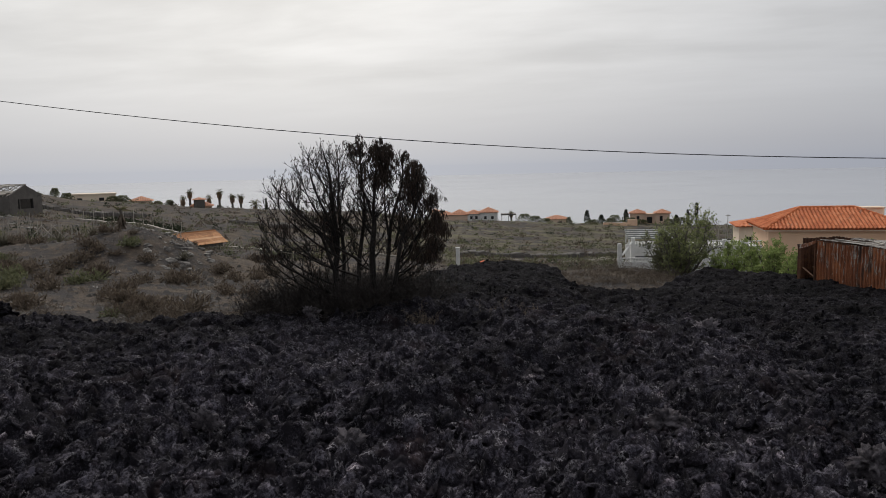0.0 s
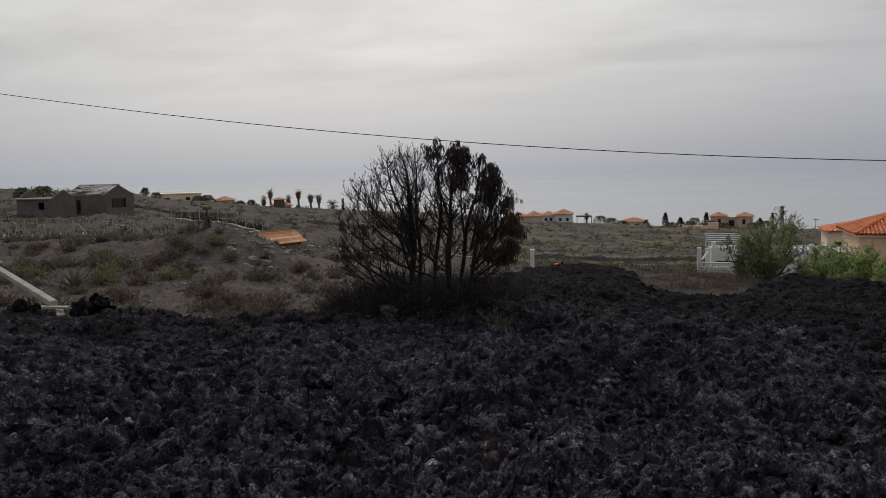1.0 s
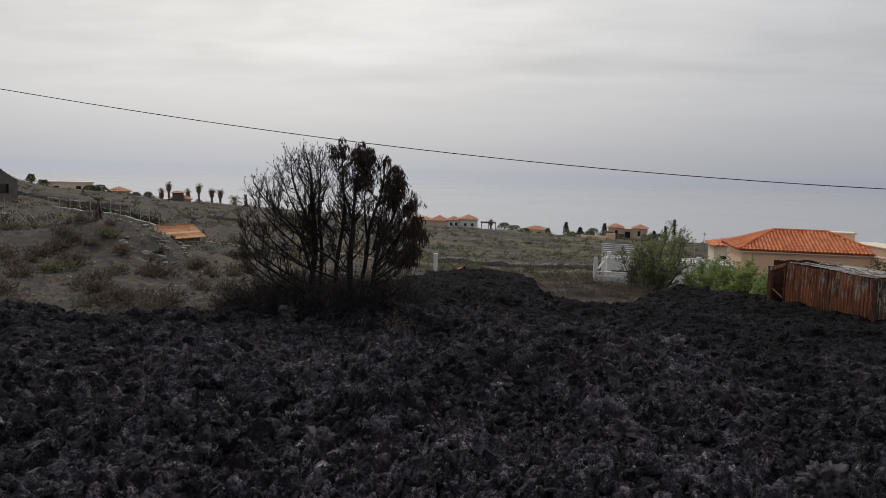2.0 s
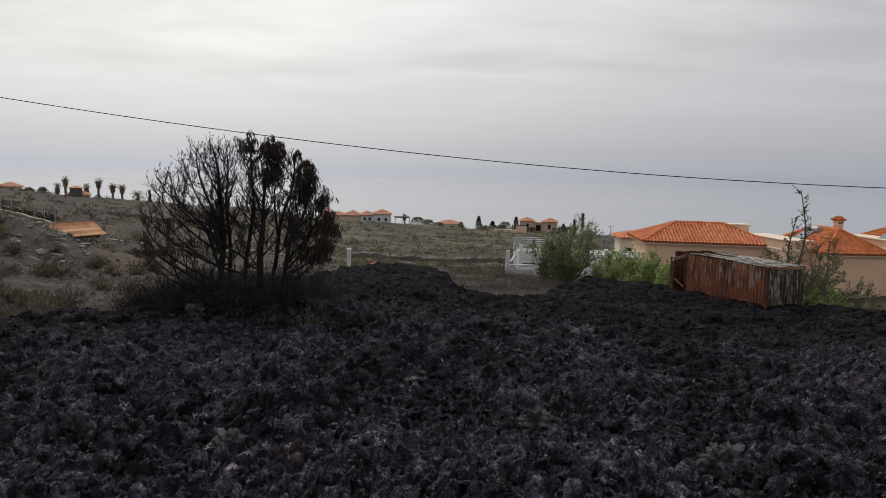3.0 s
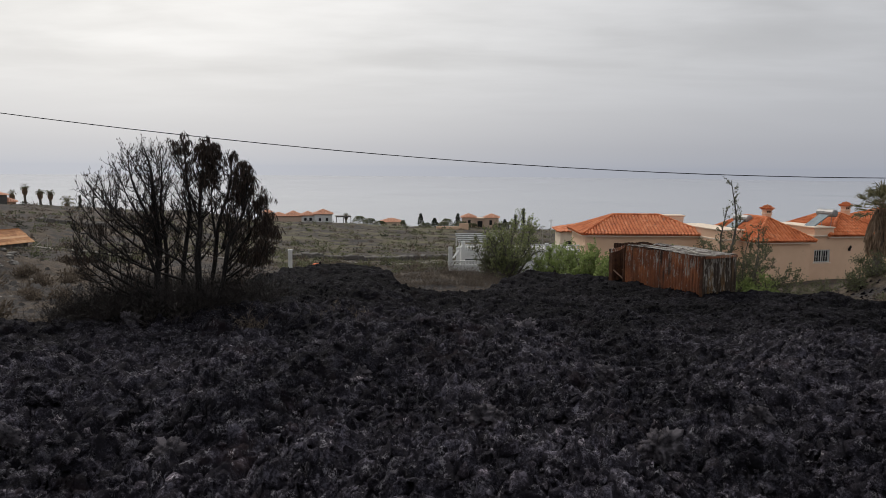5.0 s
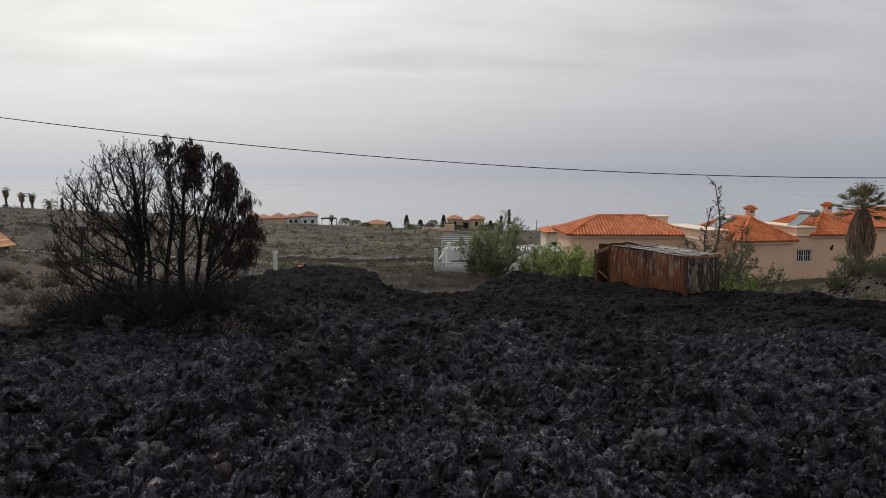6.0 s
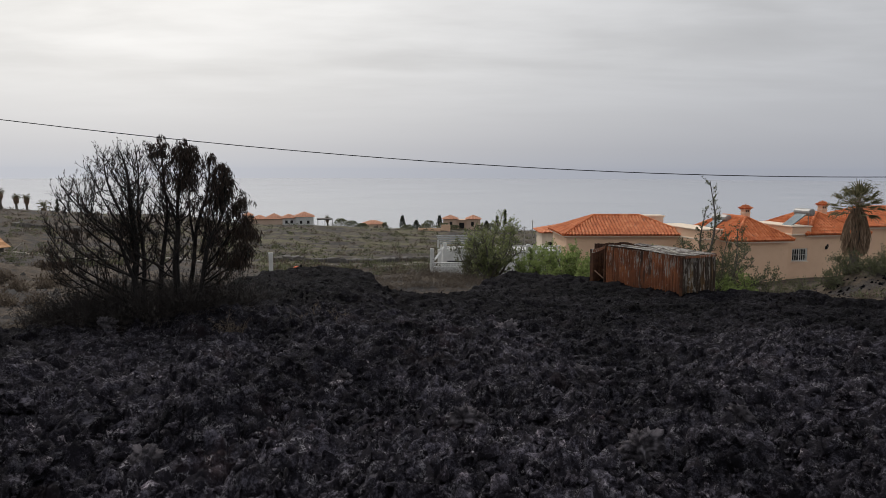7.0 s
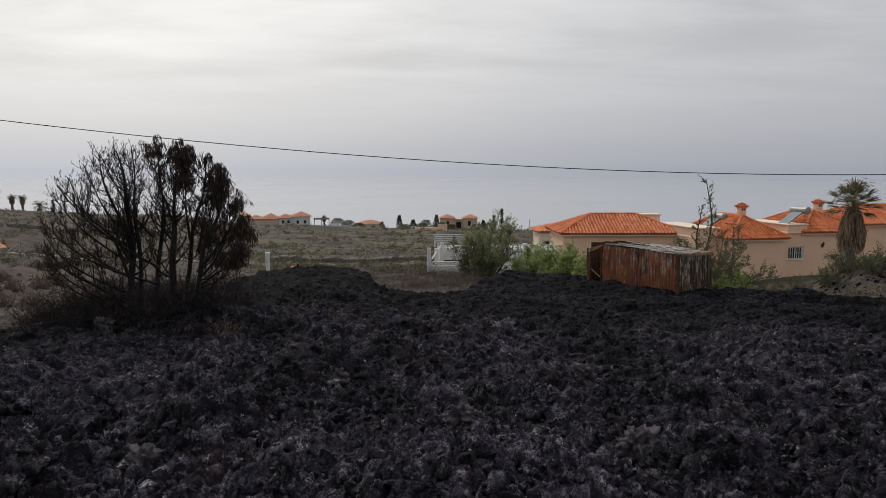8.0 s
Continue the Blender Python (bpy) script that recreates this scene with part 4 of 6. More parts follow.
# main stems in metres: (across, up), with the base radius
STEMS = (
    (0.100, (0.04, -0.1), (0.13, 1.95), (0.13, 2.73), (0.36, 4.0)),
    (0.070, (-0.27, -0.1), (-0.17, 1.96), (-0.05, 2.98), (-0.2, 4.2)),
    (0.095, (-0.79, -0.1), (-0.78, 2.11), (-0.84, 3.24), (-1.05, 4.02)),
    (0.060, (-0.60, -0.1), (-0.64, 2.23), (-0.68, 3.12), (-0.72, 4.08)),
    (0.065, (0.17, -0.1), (0.56, 2.07), (0.81, 3.1), (0.91, 3.9)),
    (0.070, (0.34, -0.1), (0.79, 1.8), (1.1, 2.58), (1.17, 3.5)),
    (0.050, (-0.75, 0.95), (-1.08, 2.0), (-1.68, 2.62), (-2.15, 3.25)),
    (0.045, (-0.78, 1.86), (-1.11, 2.81), (-1.3, 3.49), (-1.39, 3.98)),
    (0.050, (-0.76, 0.55), (-1.52, 1.05), (-2.18, 1.42), (-2.62, 2.0)),
    (0.042, (0.60, 1.25), (1.21, 2.0), (1.52, 2.45), (1.69, 2.92)),
    (0.038, (0.42, 0.75), (1.0, 1.2), (1.45, 1.44), (1.75, 1.75)),
)
CROWN_MID, CROWN_HALF = Vector((-0.45, 0.0, 1.95)), Vector((2.3, 2.0, 2.26))
tree_wood, needles = Mesh(), Mesh()


def tassel(p, long, count=9):
    """Dead needles that hang from a twig's end."""
    for _ in range(count):
        d = Vector((random.gauss(0, 0.33), random.gauss(0, 0.33), -1.0))
        needles.blade(p + rand_dir() * 0.035, d, long * random.uniform(0.6, 1.2), 0.017)


def singe(path):
    """What the fire left on a twig: a swollen bud at the end, hanging needles on the sheltered side."""
    p, d = path[-1], (path[-1] - path[-2]).normalized()
    sheltered = min(max((p.x - 0.1) / 1.5, 0.0), 1.0)
    if random.random() < sheltered * 0.2:
        tassel(p, random.uniform(0.12, 0.22), 6)
    elif random.random() < 0.5:
        tuft(needles, p - d * 0.03, d, 3, 0.065, 0.013, 0.22)


def in_crown(p):
    q = p - CROWN_MID
    return (q.x / CROWN_HALF.x) ** 2 + (q.y / CROWN_HALF.y) ** 2 + (q.z / CROWN_HALF.z) ** 2 < 1.0


def bough(p, d, long, r):
    """A limb that leaves outwards and bends up, with rising side shoots and short curled spurs."""
    path = shoot(tree_wood, p, d, long, r, 0.62, 0.13, 6, 4)
    singe(path)
    for _ in range(int(4 + long * 7)):
        g = random.uniform(0.25, 1.0) * 5.99
        j = int(g)
        q = path[j].lerp(path[j + 1], g - j)
        if not in_crown(q):
            continue
        e = (path[j + 1] - path[j]).normalized() * 0.6 + rand_dir() * 0.85
        tw = shoot(tree_wood, q, e, random.uniform(0.14, 0.36), 0.0068, 0.75, 0.2, 4, 3)
        singe(tw)
        for _k in range(2):
            w = tw[random.randint(1, 3)]
            sp = shoot(tree_wood, w, rand_dir() + Vector((0, 0, 0.35)), random.uniform(0.06, 0.15), 0.0052, 0.8, 0.2, 3, 3)
            singe(sp)


# lesser limbs that sweep out to the crown's rim: bearing round the crown, height of the fork, stem's foot
LESSER = []
for turn_, fork, foot_ in ((188, 0.45, -0.8), (172, 0.8, -0.8), (158, 1.2, -0.8), (148, 1.5, -0.7), (137, 1.8, -0.75), (124, 2.0, -0.6), (113, 2.1, -0.25), (196, 0.3, -0.7), (165, 1.0, -0.2), (142, 1.4, -0.15), (66, 2.0, 0.45), (48, 1.7, 0.6), (20, 1.1, 0.6), (-4, 0.6, 0.4), (84, 2.4, 0.1)):
    a = radians(turn_)
    tip = (CROWN_MID.x + 0.95 * CROWN_HALF.x * math.cos(a), CROWN_MID.z + 0.95 * CROWN_HALF.z * math.sin(a))
    w, h = tip[0] - foot_, tip[1] - fork
    LESSER.append((0.036, (foot_, fork), (foot_ + 0.38 * w, fork + 0.24 * h), (foot_ + 0.74 * w, fork + 0.58 * h), tip))
for i, (r0, *stem) in enumerate((*STEMS, *LESSER)):
    far = random.uniform(-0.55, 0.55)
    pts = [Vector((u, (0.25 + far) * j / 3 + 0.12 * math.sin(i * 2.1), v)) for j, (u, v) in enumerate(stem)]
    path = smooth_path(pts, 7)
    path = [p + Vector((0.035 * math.sin(3.1 * p.z + i), 0.03 * math.cos(2.7 * p.z + i), 0)) for p in path]
    k = len(path)
    tree_wood.tube(path, [max(r0 * (1 - 0.85 * (q / (k - 1)) ** 0.9), 0.010) for q in range(k)], 7, cap=False)
    singe(path)
    total = sum((path[q + 1] - path[q]).length for q in range(k - 1))
    at = total * (0.2 if i < 6 else 0.1)
    while at < total * 0.985:
        f = at / total
        q = min(int(f * (k - 1)), k - 2)
        p, along = path[q], (path[q + 1] - path[q]).normalized()
        away = Vector((p.x - CROWN_MID.x, (p.y - 0.2) * 1.2, 0))
        side = rand_dir()
        side = (side - along * side.dot(along)).normalized() + away * 0.28
        d = along * random.uniform(0.15, 0.6) + side.normalized()
        long = random.uniform(0.5, 1.5) * (1.0 - 0.66 * f) * (1.0 if i < len(STEMS) else 0.62)
        for _ in range(5):
            if in_crown(p + (d.normalized() + Vector((0, 0, 0.6))) * long * 1.05):
                break
            long *= 0.72
        bough(p, d, long, max(0.013, r0 * 0.36 * (1 - 0.6 * f)))
        at += (0.14 if i < len(STEMS) else 0.21) * random.uniform(0.6, 1.4)
# masses of hanging dead needles: across, up, half width, half height, fullness
for cx, cz, rx_, rz_, full in ((-0.18, 4.0, 0.30, 0.36, 0.42), (-0.05, 3.5, 0.24, 0.34, 0.2), (0.37, 3.93, 0.33, 0.36, 1.0), (0.36, 3.40, 0.26, 0.36, 0.75), (1.16, 3.40, 0.28, 0.38, 1.0), (1.10, 2.95, 0.30, 0.34, 0.7), (0.90, 3.82, 0.16, 0.18, 0.4),
                               (1.66, 2.85, 0.26, 0.24, 0.3), (1.66, 2.15, 0.36, 0.46, 0.62), (1.42, 1.55, 0.42, 0.34, 0.5), (1.05, 2.0, 0.34, 0.44, 0.3), (-1.9, 2.3, 0.34, 0.26, 0.16), (-2.3, 1.6, 0.36, 0.2, 0.14)):
    c = Vector((cx, random.uniform(-0.1, 0.3), cz))
    for _ in range(int(1250 * rx_ * rz_ * full) + 4):
        o = rand_dir() * random.random() ** 0.45
        p = c + Vector((o.x * rx_ * (1 - 0.25 * o.z), o.y * rx_, o.z * rz_))
        tassel(p + Vector((0, 0, 0.06)), random.uniform(0.12, 0.24), 10)
part("trunk", tree_wood, BARK, burnt, "charred black stems and twigs")
part("crown", needles, SCORCHED, burnt, "scorched brown drooping needles")


def dead_bush(az, d, wide, tall, count, mat, label, seed, on_lava=True, group=""):
    random.seed(seed)
    x, y = d * math.sin(radians(az)), d * math.cos(radians(az))
    twigs_ = Mesh()
    ox, oy = np.random.normal(0, wide * 0.3, count), np.random.normal(0, 0.3, count)
    fx, fy = x + ox * math.cos(radians(az)) + oy * math.sin(radians(az)), y - ox * math.sin(radians(az)) + oy * math.cos(radians(az))
    foot = (lava if on_lava else land)(fx, fy) - 0.08
    for wx_, wy_, z in zip(fx, fy, foot):
        dr = Vector((random.uniform(-0.9, 0.9), random.uniform(-0.8, 0.8), 0.6))
        pth = shoot(twigs_, Vector((wx_ - x, wy_ - y, z)), dr, tall * random.uniform(0.4, 1.05), 0.008, 0.1, 0.4, 4, 3)
        for q in pth[1:]:
            tuft(twigs_, q, rand_dir(), 2, 0.13, 0.012, 0.8)
    return single("dead_bush", twigs_, mat, label, "bush", m=pose(x, y, 0), group=group)


for i, (az, d, w, h, k) in enumerate(((-26.0, 18.9, 1.6, 1.0, 700), (-23.7, 18.2, 1.8, 1.1, 900), (-20.9, 18.0, 1.8, 1.1, 900), (-18.4, 18.5, 1.7, 1.0, 800), (-28.0, 19.2, 1.1, 0.8, 300), (-15.6, 19.8, 1.4, 0.75, 400), (-22.6, 19.2, 2.0, 1.3, 1000), (-19.4, 19.4, 1.9, 1.2, 900))):
    dead_bush(az, d, w, h, k, CHAR_SHADE, "charred low scrub under the burnt tree, shade in its colour", 50 + i, group="charred scrub")
for i, (az, d, w, h, k, on) in enumerate(((-32.5, 19.6, 2.2, 0.9, 330, False), (-35.5, 21.5, 1.6, 0.8, 200, False), (-30.2, 21.0, 1.5, 0.7, 180, False), (-43.0, 22.5, 0.9, 0.7, 110, False), (-16.2, 16.2, 0.5, 0.5, 40, True), (-9.3, 16.5, 0.9, 0.4, 60, True), (-5.0, 31, 2.0, 0.7, 150, False), (-3.6, 40, 2.2, 0.9, 140, False), (-1.8, 43, 2.0, 1.0, 140, False), (0.0, 42, 2.0, 1.0, 140, False), (1.4, 41, 1.8, 1.1, 140, False), (2.4, 39, 1.6, 0.9, 110, False), (-6.0, 42, 2.0, 0.7, 110, False), (-2.0, 32, 2.4, 0.8, 170, False), (0.6, 33, 1.8, 0.7, 140, False))):
    dead_bush(az, d, w, h, k, DRY, "dry brown leafless weeds by the lava's edge", 70 + i, on, group="dry weeds")

# ---- overhead cable: a long shallow sag from pole to pole, both out of view ----
wire = Mesh()
wire_fit = (4.63e-5, 3.812e-3, -0.06424, 4.119)
wire.tube([(x, 14.0, float(np.polyval(wire_fit, x))) for x in np.linspace(-34, 26, 90)], [0.0085] * 90, 6)
single("overhead_cable", wire, CABLE, "thin black overhead cable sagging across the view", "cable")

# ---- ash slope: ruin, fence, rubble, agave, beam ----
random.seed(5)


def gable_block(parent, w, d, z0, eave, peak, m, holes=(), name="wall"):
    """Roofless block walls: front along x, gables on the x ends."""
    mesh = Mesh()
    t = 0.22
    xs = sorted({0.0, w, *[h[0] for h in holes], *[h[1] for h in holes]})
    zs = sorted({z0, eave, *[h[2] for h in holes], *[h[3] for h in holes]})
    for i in range(len(xs) - 1):
        for j in range(len(zs) - 1):
            cx, cz = (xs[i] + xs[i + 1]) / 2, (zs[j] + zs[j + 1]) / 2
            if not any(h[0] < cx < h[1] and h[2] < cz < h[3] for h in holes):
                mesh.box((xs[i], 0, zs[j]), (xs[i + 1], t, zs[j + 1]))
    back = part("back_wall", Mesh().box((0, d - t, z0), (w, d, eave)), GREY_BLOCK, parent, m=m)
    return part(name, mesh, GREY_BLOCK, parent, m=m, weld=True)


def gable_wall(parent, d, z0, eave, peak, m, hole=None):
    """A gable end in the y-z plane with an optional window hole (y0, y1, z0, z1)."""
    mesh = Mesh()
    t = 0.22
    ys = sorted({0.222, d - 0.222, *(hole[:2] if hole else ())})
    zs = sorted({z0, eave, *(hole[2:] if hole else ())})
    for i in range(len(ys) - 1):
        for j in range(len(zs) - 1):
            if hole and hole[0] <= ys[i] < hole[1] and hole[2] <= zs[j] < hole[3]:
                continue
            mesh.box((0, ys[i], zs[j]), (t, ys[i + 1], zs[j + 1]))
    mesh.add([(0, 0, eave), (0, d, eave), (0, d / 2, peak), (t, 0, eave), (t, d, eave), (t, d / 2, peak)], [(0, 2, 1), (3, 4, 5), (0, 3, 5, 2), (1, 2, 5, 4), (0, 1, 4, 3)])
    return part("gable", mesh, GREY_BLOCK, parent, m=m, weld=True)


ruin_x, ruin_y = 90 * math.sin(radians(-44.3)), 90 * math.cos(radians(-44.3))
ruin = thing("ruined_house", pose(ruin_x, ruin_y, 0.0, 0, 0, 0), "roofless grey block house, burnt out, with broken rafters", "ruin")
gable_block(ruin, 5.7, 4.4, -1.2, 1.78, 2.85, pose(-5.7, 0, 0), ((0.3, 2.3, -0.3, 1.3),))
gable_wall(ruin, 4.4, -1.2, 1.78, 2.9, pose(-0.22, 0, 0), (1.1, 3.2, 0.35, 1.4))
gable_wall(ruin, 4.4, -1.2, 1.78, 2.9, pose(-5.7, 0, 0))
part("door", Mesh().box((-5.3, 0.06, -0.3), (-4.5, 0.13, 1.3)), WHITE, ruin, "pale door leaf hanging open")
part("inner_wall", Mesh().box((-5.4, 1.6, -1.0), (-0.3, 1.75, 1.5)), GREY_BLOCK, ruin)
for y in (1.15, 3.05):
    part("window_jamb", Mesh().box((-0.25, y, 0.35), (0.02, y + 0.1, 1.4)), DARK_ROOM, ruin)
for i in range(11):
    x = -5.5 + i * 0.53
    part("rafter", Mesh().tube([(x, -0.15, 1.76), (x + random.uniform(-0.1, 0.15), 2.2, 2.86)], [0.06, 0.05], 4), GREY_WOOD, ruin)
    if i % 2:
        part("rafter", Mesh().tube([(x, 4.5, 1.76), (x, 2.2, 2.86)], [0.06, 0.05], 4), GREY_WOOD, ruin)
part("ridge_beam", Mesh().tube([(-5.7, 2.2, 2.88), (0.1, 2.2, 2.9)], [0.08, 0.08], 5), GREY_WOOD, ruin)
for i in range(22):
    x, sl = random.uniform(-5.6, -1.6), random.uniform(0.02, 0.92)
    part("roof_board", Mesh().box((0, -0.16, 0), (random.uniform(0.7, 1.9), 0.16, 0.05), pose(x, 2.2 * sl, 1.86 + 1.08 * sl, 26, random.uniform(-4, 4), random.uniform(-14, 14))), GREY_WOOD, ruin, "loose weathered board")
an_x, an_y = 87 * math.sin(radians(-47.6)), 87 * math.cos(radians(-47.6))
annex = thing("ruined_annex", pose(an_x, an_y, 0, 0, 0, 0), "low grey block annex with two small gables", "ruin")
gable_block(annex, 4.8, 3.2, -1.5, 1.62, 2.5, pose(-4.8, 0, 0), ((2.9, 3.8, 0.55, 1.3),))
gable_wall(annex, 3.2, -1.5, 1.62, 2.55, pose(-0.22, 0, 0))
gable_wall(annex, 3.2, -1.5, 1.62, 2.6, pose(-4.8, 0, 0))
part("flat_roof", Mesh().box((-4.9, -0.25, 1.63), (-0.3, 2.2, 1.74)), GREY_WOOD, annex, "pale flat roof slab")
# Near-black sheet stands in for the annex's unlit inside.
part("back_of_room", Mesh().box((-4.5, 1.2, -1.0), (-0.4, 1.3, 1.55)), DARK_ROOM, annex)

# fence of thin leaning posts
for i in range(34):
    az = -51.5 + 13.5 * i / 33 + random.uniform(-0.15, 0.15)
    d = 58 + 3 * math.sin(i * 0.7) + (6 if i % 5 == 0 else 0)
    h = random.uniform(0.7, 1.6)
    post = Mesh().tube([(0, 0, -0.2), (random.uniform(-0.2, 0.2), 0, h)], [0.032, 0.028], 5)
    single("fence_post", post, GREY_WOOD, "thin grey leaning wooden fence post", "post", m=ground_spot(az, d), group="fence posts")
for az, d in ((-46.2, 58), (-42.6, 57.5), (-41.9, 60)):
    st = Mesh().tube([(-0.9, 0, -0.1), (0, 0, 1.0)], [0.045, 0.045], 5).tube([(0.9, 0, -0.1), (0, 0, 1.05)], [0.045, 0.045], 5)
    single("fence_brace", st, GREY_WOOD, "crossed grey timber brace of a fence", "post", m=ground_spot(az, d), group="fence braces")
for az in (-50.6, -49.6, -49.0, -48.4, -47.9, -47.3, -45.9, -44.9):
    bag = Mesh().tube([(0, 0, -0.05), (0.02, 0, 0.12), (0.05, 0, 0.3), (0.07, 0, 0.42)], [0.05, 0.06, 0.055, 0.03], 7)
    single("plant_guard", bag, WHITE, "small pale plant guard on a stake", "guard", m=ground_spot(az, 57 + random.uniform(-2, 2)), group="plant guards")

# rubble
def stone_mesh(seed, flat=0.75, rough=0.6):
    bm = bmesh.new()
    bmesh.ops.create_icosphere(bm, subdivisions=2, radius=0.5)
    for v in bm.verts:
        c = v.co
        k = 1 + rough * noise.noise(c * 2.3 + Vector((seed * 7.1, 0, 0))) + rough * 0.6 * noise.noise(c * 6 + Vector((0, seed * 3.3, 0)))
        v.co = Vector((c.x * k, c.y * k, c.z * k * flat))
    me = bpy.data.meshes.new("stone")
    bm.to_mesh(me)
    bm.free()
    return me


STONES = [stone_mesh(i) for i in range(8)]
for me in STONES:
    me.materials.append(STONE)
for i in range(210):
    u = random.random()
    if u < 0.5:
        az, d, s = random.gauss(-34.2, 1.5), random.uniform(35.5, 41), 0.09 + 0.42 * random.random() ** 2.2
    elif u < 0.75:
        az, d, s = random.gauss(-45.5, 2.4), random.uniform(70, 84), 0.2 + 0.6 * random.random() ** 2
    else:
        az, d, s = random.uniform(-49, -30), random.uniform(24, 60), 0.07 + 0.2 * random.random() ** 2
    ob = new("stone", random.choice(STONES))
    m = ground_spot(az, d, 0.02, random.uniform(0, 360))
    ob.matrix_world = m @ Matrix.Diagonal((s * random.uniform(0.8, 1.5), s, s * random.uniform(0.7, 1.2), 1))
    tagged(ob, "pale rubble stone lying on dark ash", "stone", "rubble stones")


def clods(name, mat, count, az0, az1, d0, d1, small, large, label, seed):
    random.seed(seed)
    spread = Mesh()
    az_, d_ = np.random.uniform(az0, az1, count), d0 * (d1 / d0) ** np.random.random(count)
    x_, y_ = d_ * np.sin(np.radians(az_)), d_ * np.cos(np.radians(az_))
    keep = (smooth_noise(x_ / 3.0, y_ / 3.0, seed) + np.random.uniform(-0.25, 0.25, count)) > -0.02
    for x, y, z in zip(x_[keep], y_[keep], land(x_, y_)[keep]):
        s = small + (large - small) * random.random() ** 3
        pts = [Vector((random.uniform(0.6, 1.2) * a, random.uniform(0.6, 1.2) * b, random.uniform(0.4, 0.9) * c)) * s for a, b, c in ((1, 0, 0), (0.2, 1, 0), (-1, 0.1, 0), (0, -1, 0), (0.3, 0.3, 1), (-0.3, -0.2, 0.9))]
        spread.add([(p.x + x, p.y + y, p.z + z - 0.02) for p in pts], [(0, 1, 4), (1, 2, 5), (1, 5, 4), (2, 3, 5), (3, 0, 4), (3, 4, 5)])
    return single(name, spread, mat, label, "stones", kind="stuff")


clods("ash_clods", GREY_BLOCK, 5200, -54, -25, 20, 70, 0.03, 0.22, "dark clods and cinders strewn over the ash", 3)
clods("pale_chips", STONE, 1500, -54, -25, 22, 70, 0.03, 0.20, "small pale stone chips strewn over the ash", 4)
clods("bank_cinders", LAVA, 7000, 20, 35, 28, 50, 0.03, 0.16, "black cinders strewn over the bank", 6)
clods("notch_cinders", GREY_BLOCK, 1500, -9, 4, 28, 60, 0.03, 0.18, "dark cinders strewn over dry ground", 7)
for nm, mat, seed, az0, az1, d0, d1, count in (("dry_grass", DRY, 12, -54, -24, 20, 62, 1500), ("dry_grass_ahead", DRY, 13, -9, 5, 29, 62, 600), ("dry_grass_bank", DRY, 14, 20, 34, 29, 52, 500)):
    random.seed(seed)
    gz_ = Mesh()
    for _ in range(count):
        a_, d_ = random.uniform(az0, az1), random.uniform(d0, d1)
        x, y = d_ * math.sin(radians(a_)), d_ * math.cos(radians(a_))
        if smooth_noise(np.array([x / 2.6]), np.array([y / 2.6]), seed)[0] < -0.06:
            continue
        p = Vector((x, y, land_at(x, y)))
        tuft(gz_, p, Vector((0, 0, 1)), 9, random.uniform(0.12, 0.38), 0.014, 0.8)
    single(nm, gz_, mat, "thin dry grass and stalks on the ash", "grass", kind="stuff")
random.seed(6)


def agave(m, size, label="grey-green agave rosette on ash"):
    plant = thing("agave", m, label, "agave", "agaves")
    for i in range(34):
        mesh = Mesh()
        w, el = 2.4 * i, 0.15 + 1.2 * (i / 34)
        d = Vector((math.cos(w) * math.cos(el), math.sin(w) * math.cos(el), math.sin(el)))
        s = d.cross(Vector((0, 0, 1))).normalized()
        p, pts = Vector((0, 0, 0.05)), []
        for k in range(5):
            wd = size * (0.06, 0.085, 0.075, 0.045, 0.004)[k]
            pts += [p - s * wd, p + Vector((0, 0, -0.03 * size)), p + s * wd]
            d = (d + Vector((0, 0, -0.06))).normalized()
            p = p + d * size * 0.2
        mesh.add(pts, [f for k in range(4) for f in ((k * 3, k * 3 + 1, k * 3 + 4, k * 3 + 3), (k * 3 + 1, k * 3 + 2, k * 3 + 5, k * 3 + 4))])
        part("leaf", mesh, AGAVE, plant)
    return plant


agave(ground_spot(-46.7, 30), 1.0)
for az, d, s in ((-44.4, 36, 0.7), (-44.9, 44, 0.9), (-36.5, 42, 0.8), (-33.6, 37, 0.6), (-39.5, 41, 0.6), (-41.6, 47, 0.9)):
    agave(ground_spot(az, d), s)

# low scrub on the ash
for i in range(130):
    az, d = random.uniform(-51, -27), random.uniform(23, 56)
    b = Mesh()
    size = random.uniform(0.35, 1.0)
    shrub(b, Vector((0, 0, 0)), size, 420, 0.02, 0.8)
    green = random.random() < 0.17
    single("shrub", b, OLIVE if green else DRY, "low grey-green shrub on ash" if green else "low dry brown shrub on ash", "shrub", m=ground_spot(az, d), group="low shrubs")

# weathered beam propped on a block pier
pier = pose(-21.35, 16.75, 0.55, 0, 0, 50)
single("block_pier", Mesh().box((-0.14, -0.14, -1.1), (0.14, 0.14, 0.72), bevel=0.03).box((-0.6, -0.4, 0.72), (0.45, 0.4, 0.82), bevel=0.02), GREY_BLOCK, "grey block pier with a pale slab on top", "pier", m=pier)
lo = Vector((-16.2, 14.5, 0.72))
hi = pier @ Vector((0.05, -0.3, 0.86))
beam = Mesh()
ax_ = (lo - hi)
beam.box((0, -0.10, -0.07), (ax_.length, 0.10, 0.07), Matrix.Translation(hi) @ ax_.to_track_quat("X", "Z").to_matrix().to_4x4(), 0.015)
single("timber_beam", beam, GREY_WOOD, "long pale weathered beam sloping from a pier to the lava", "beam")
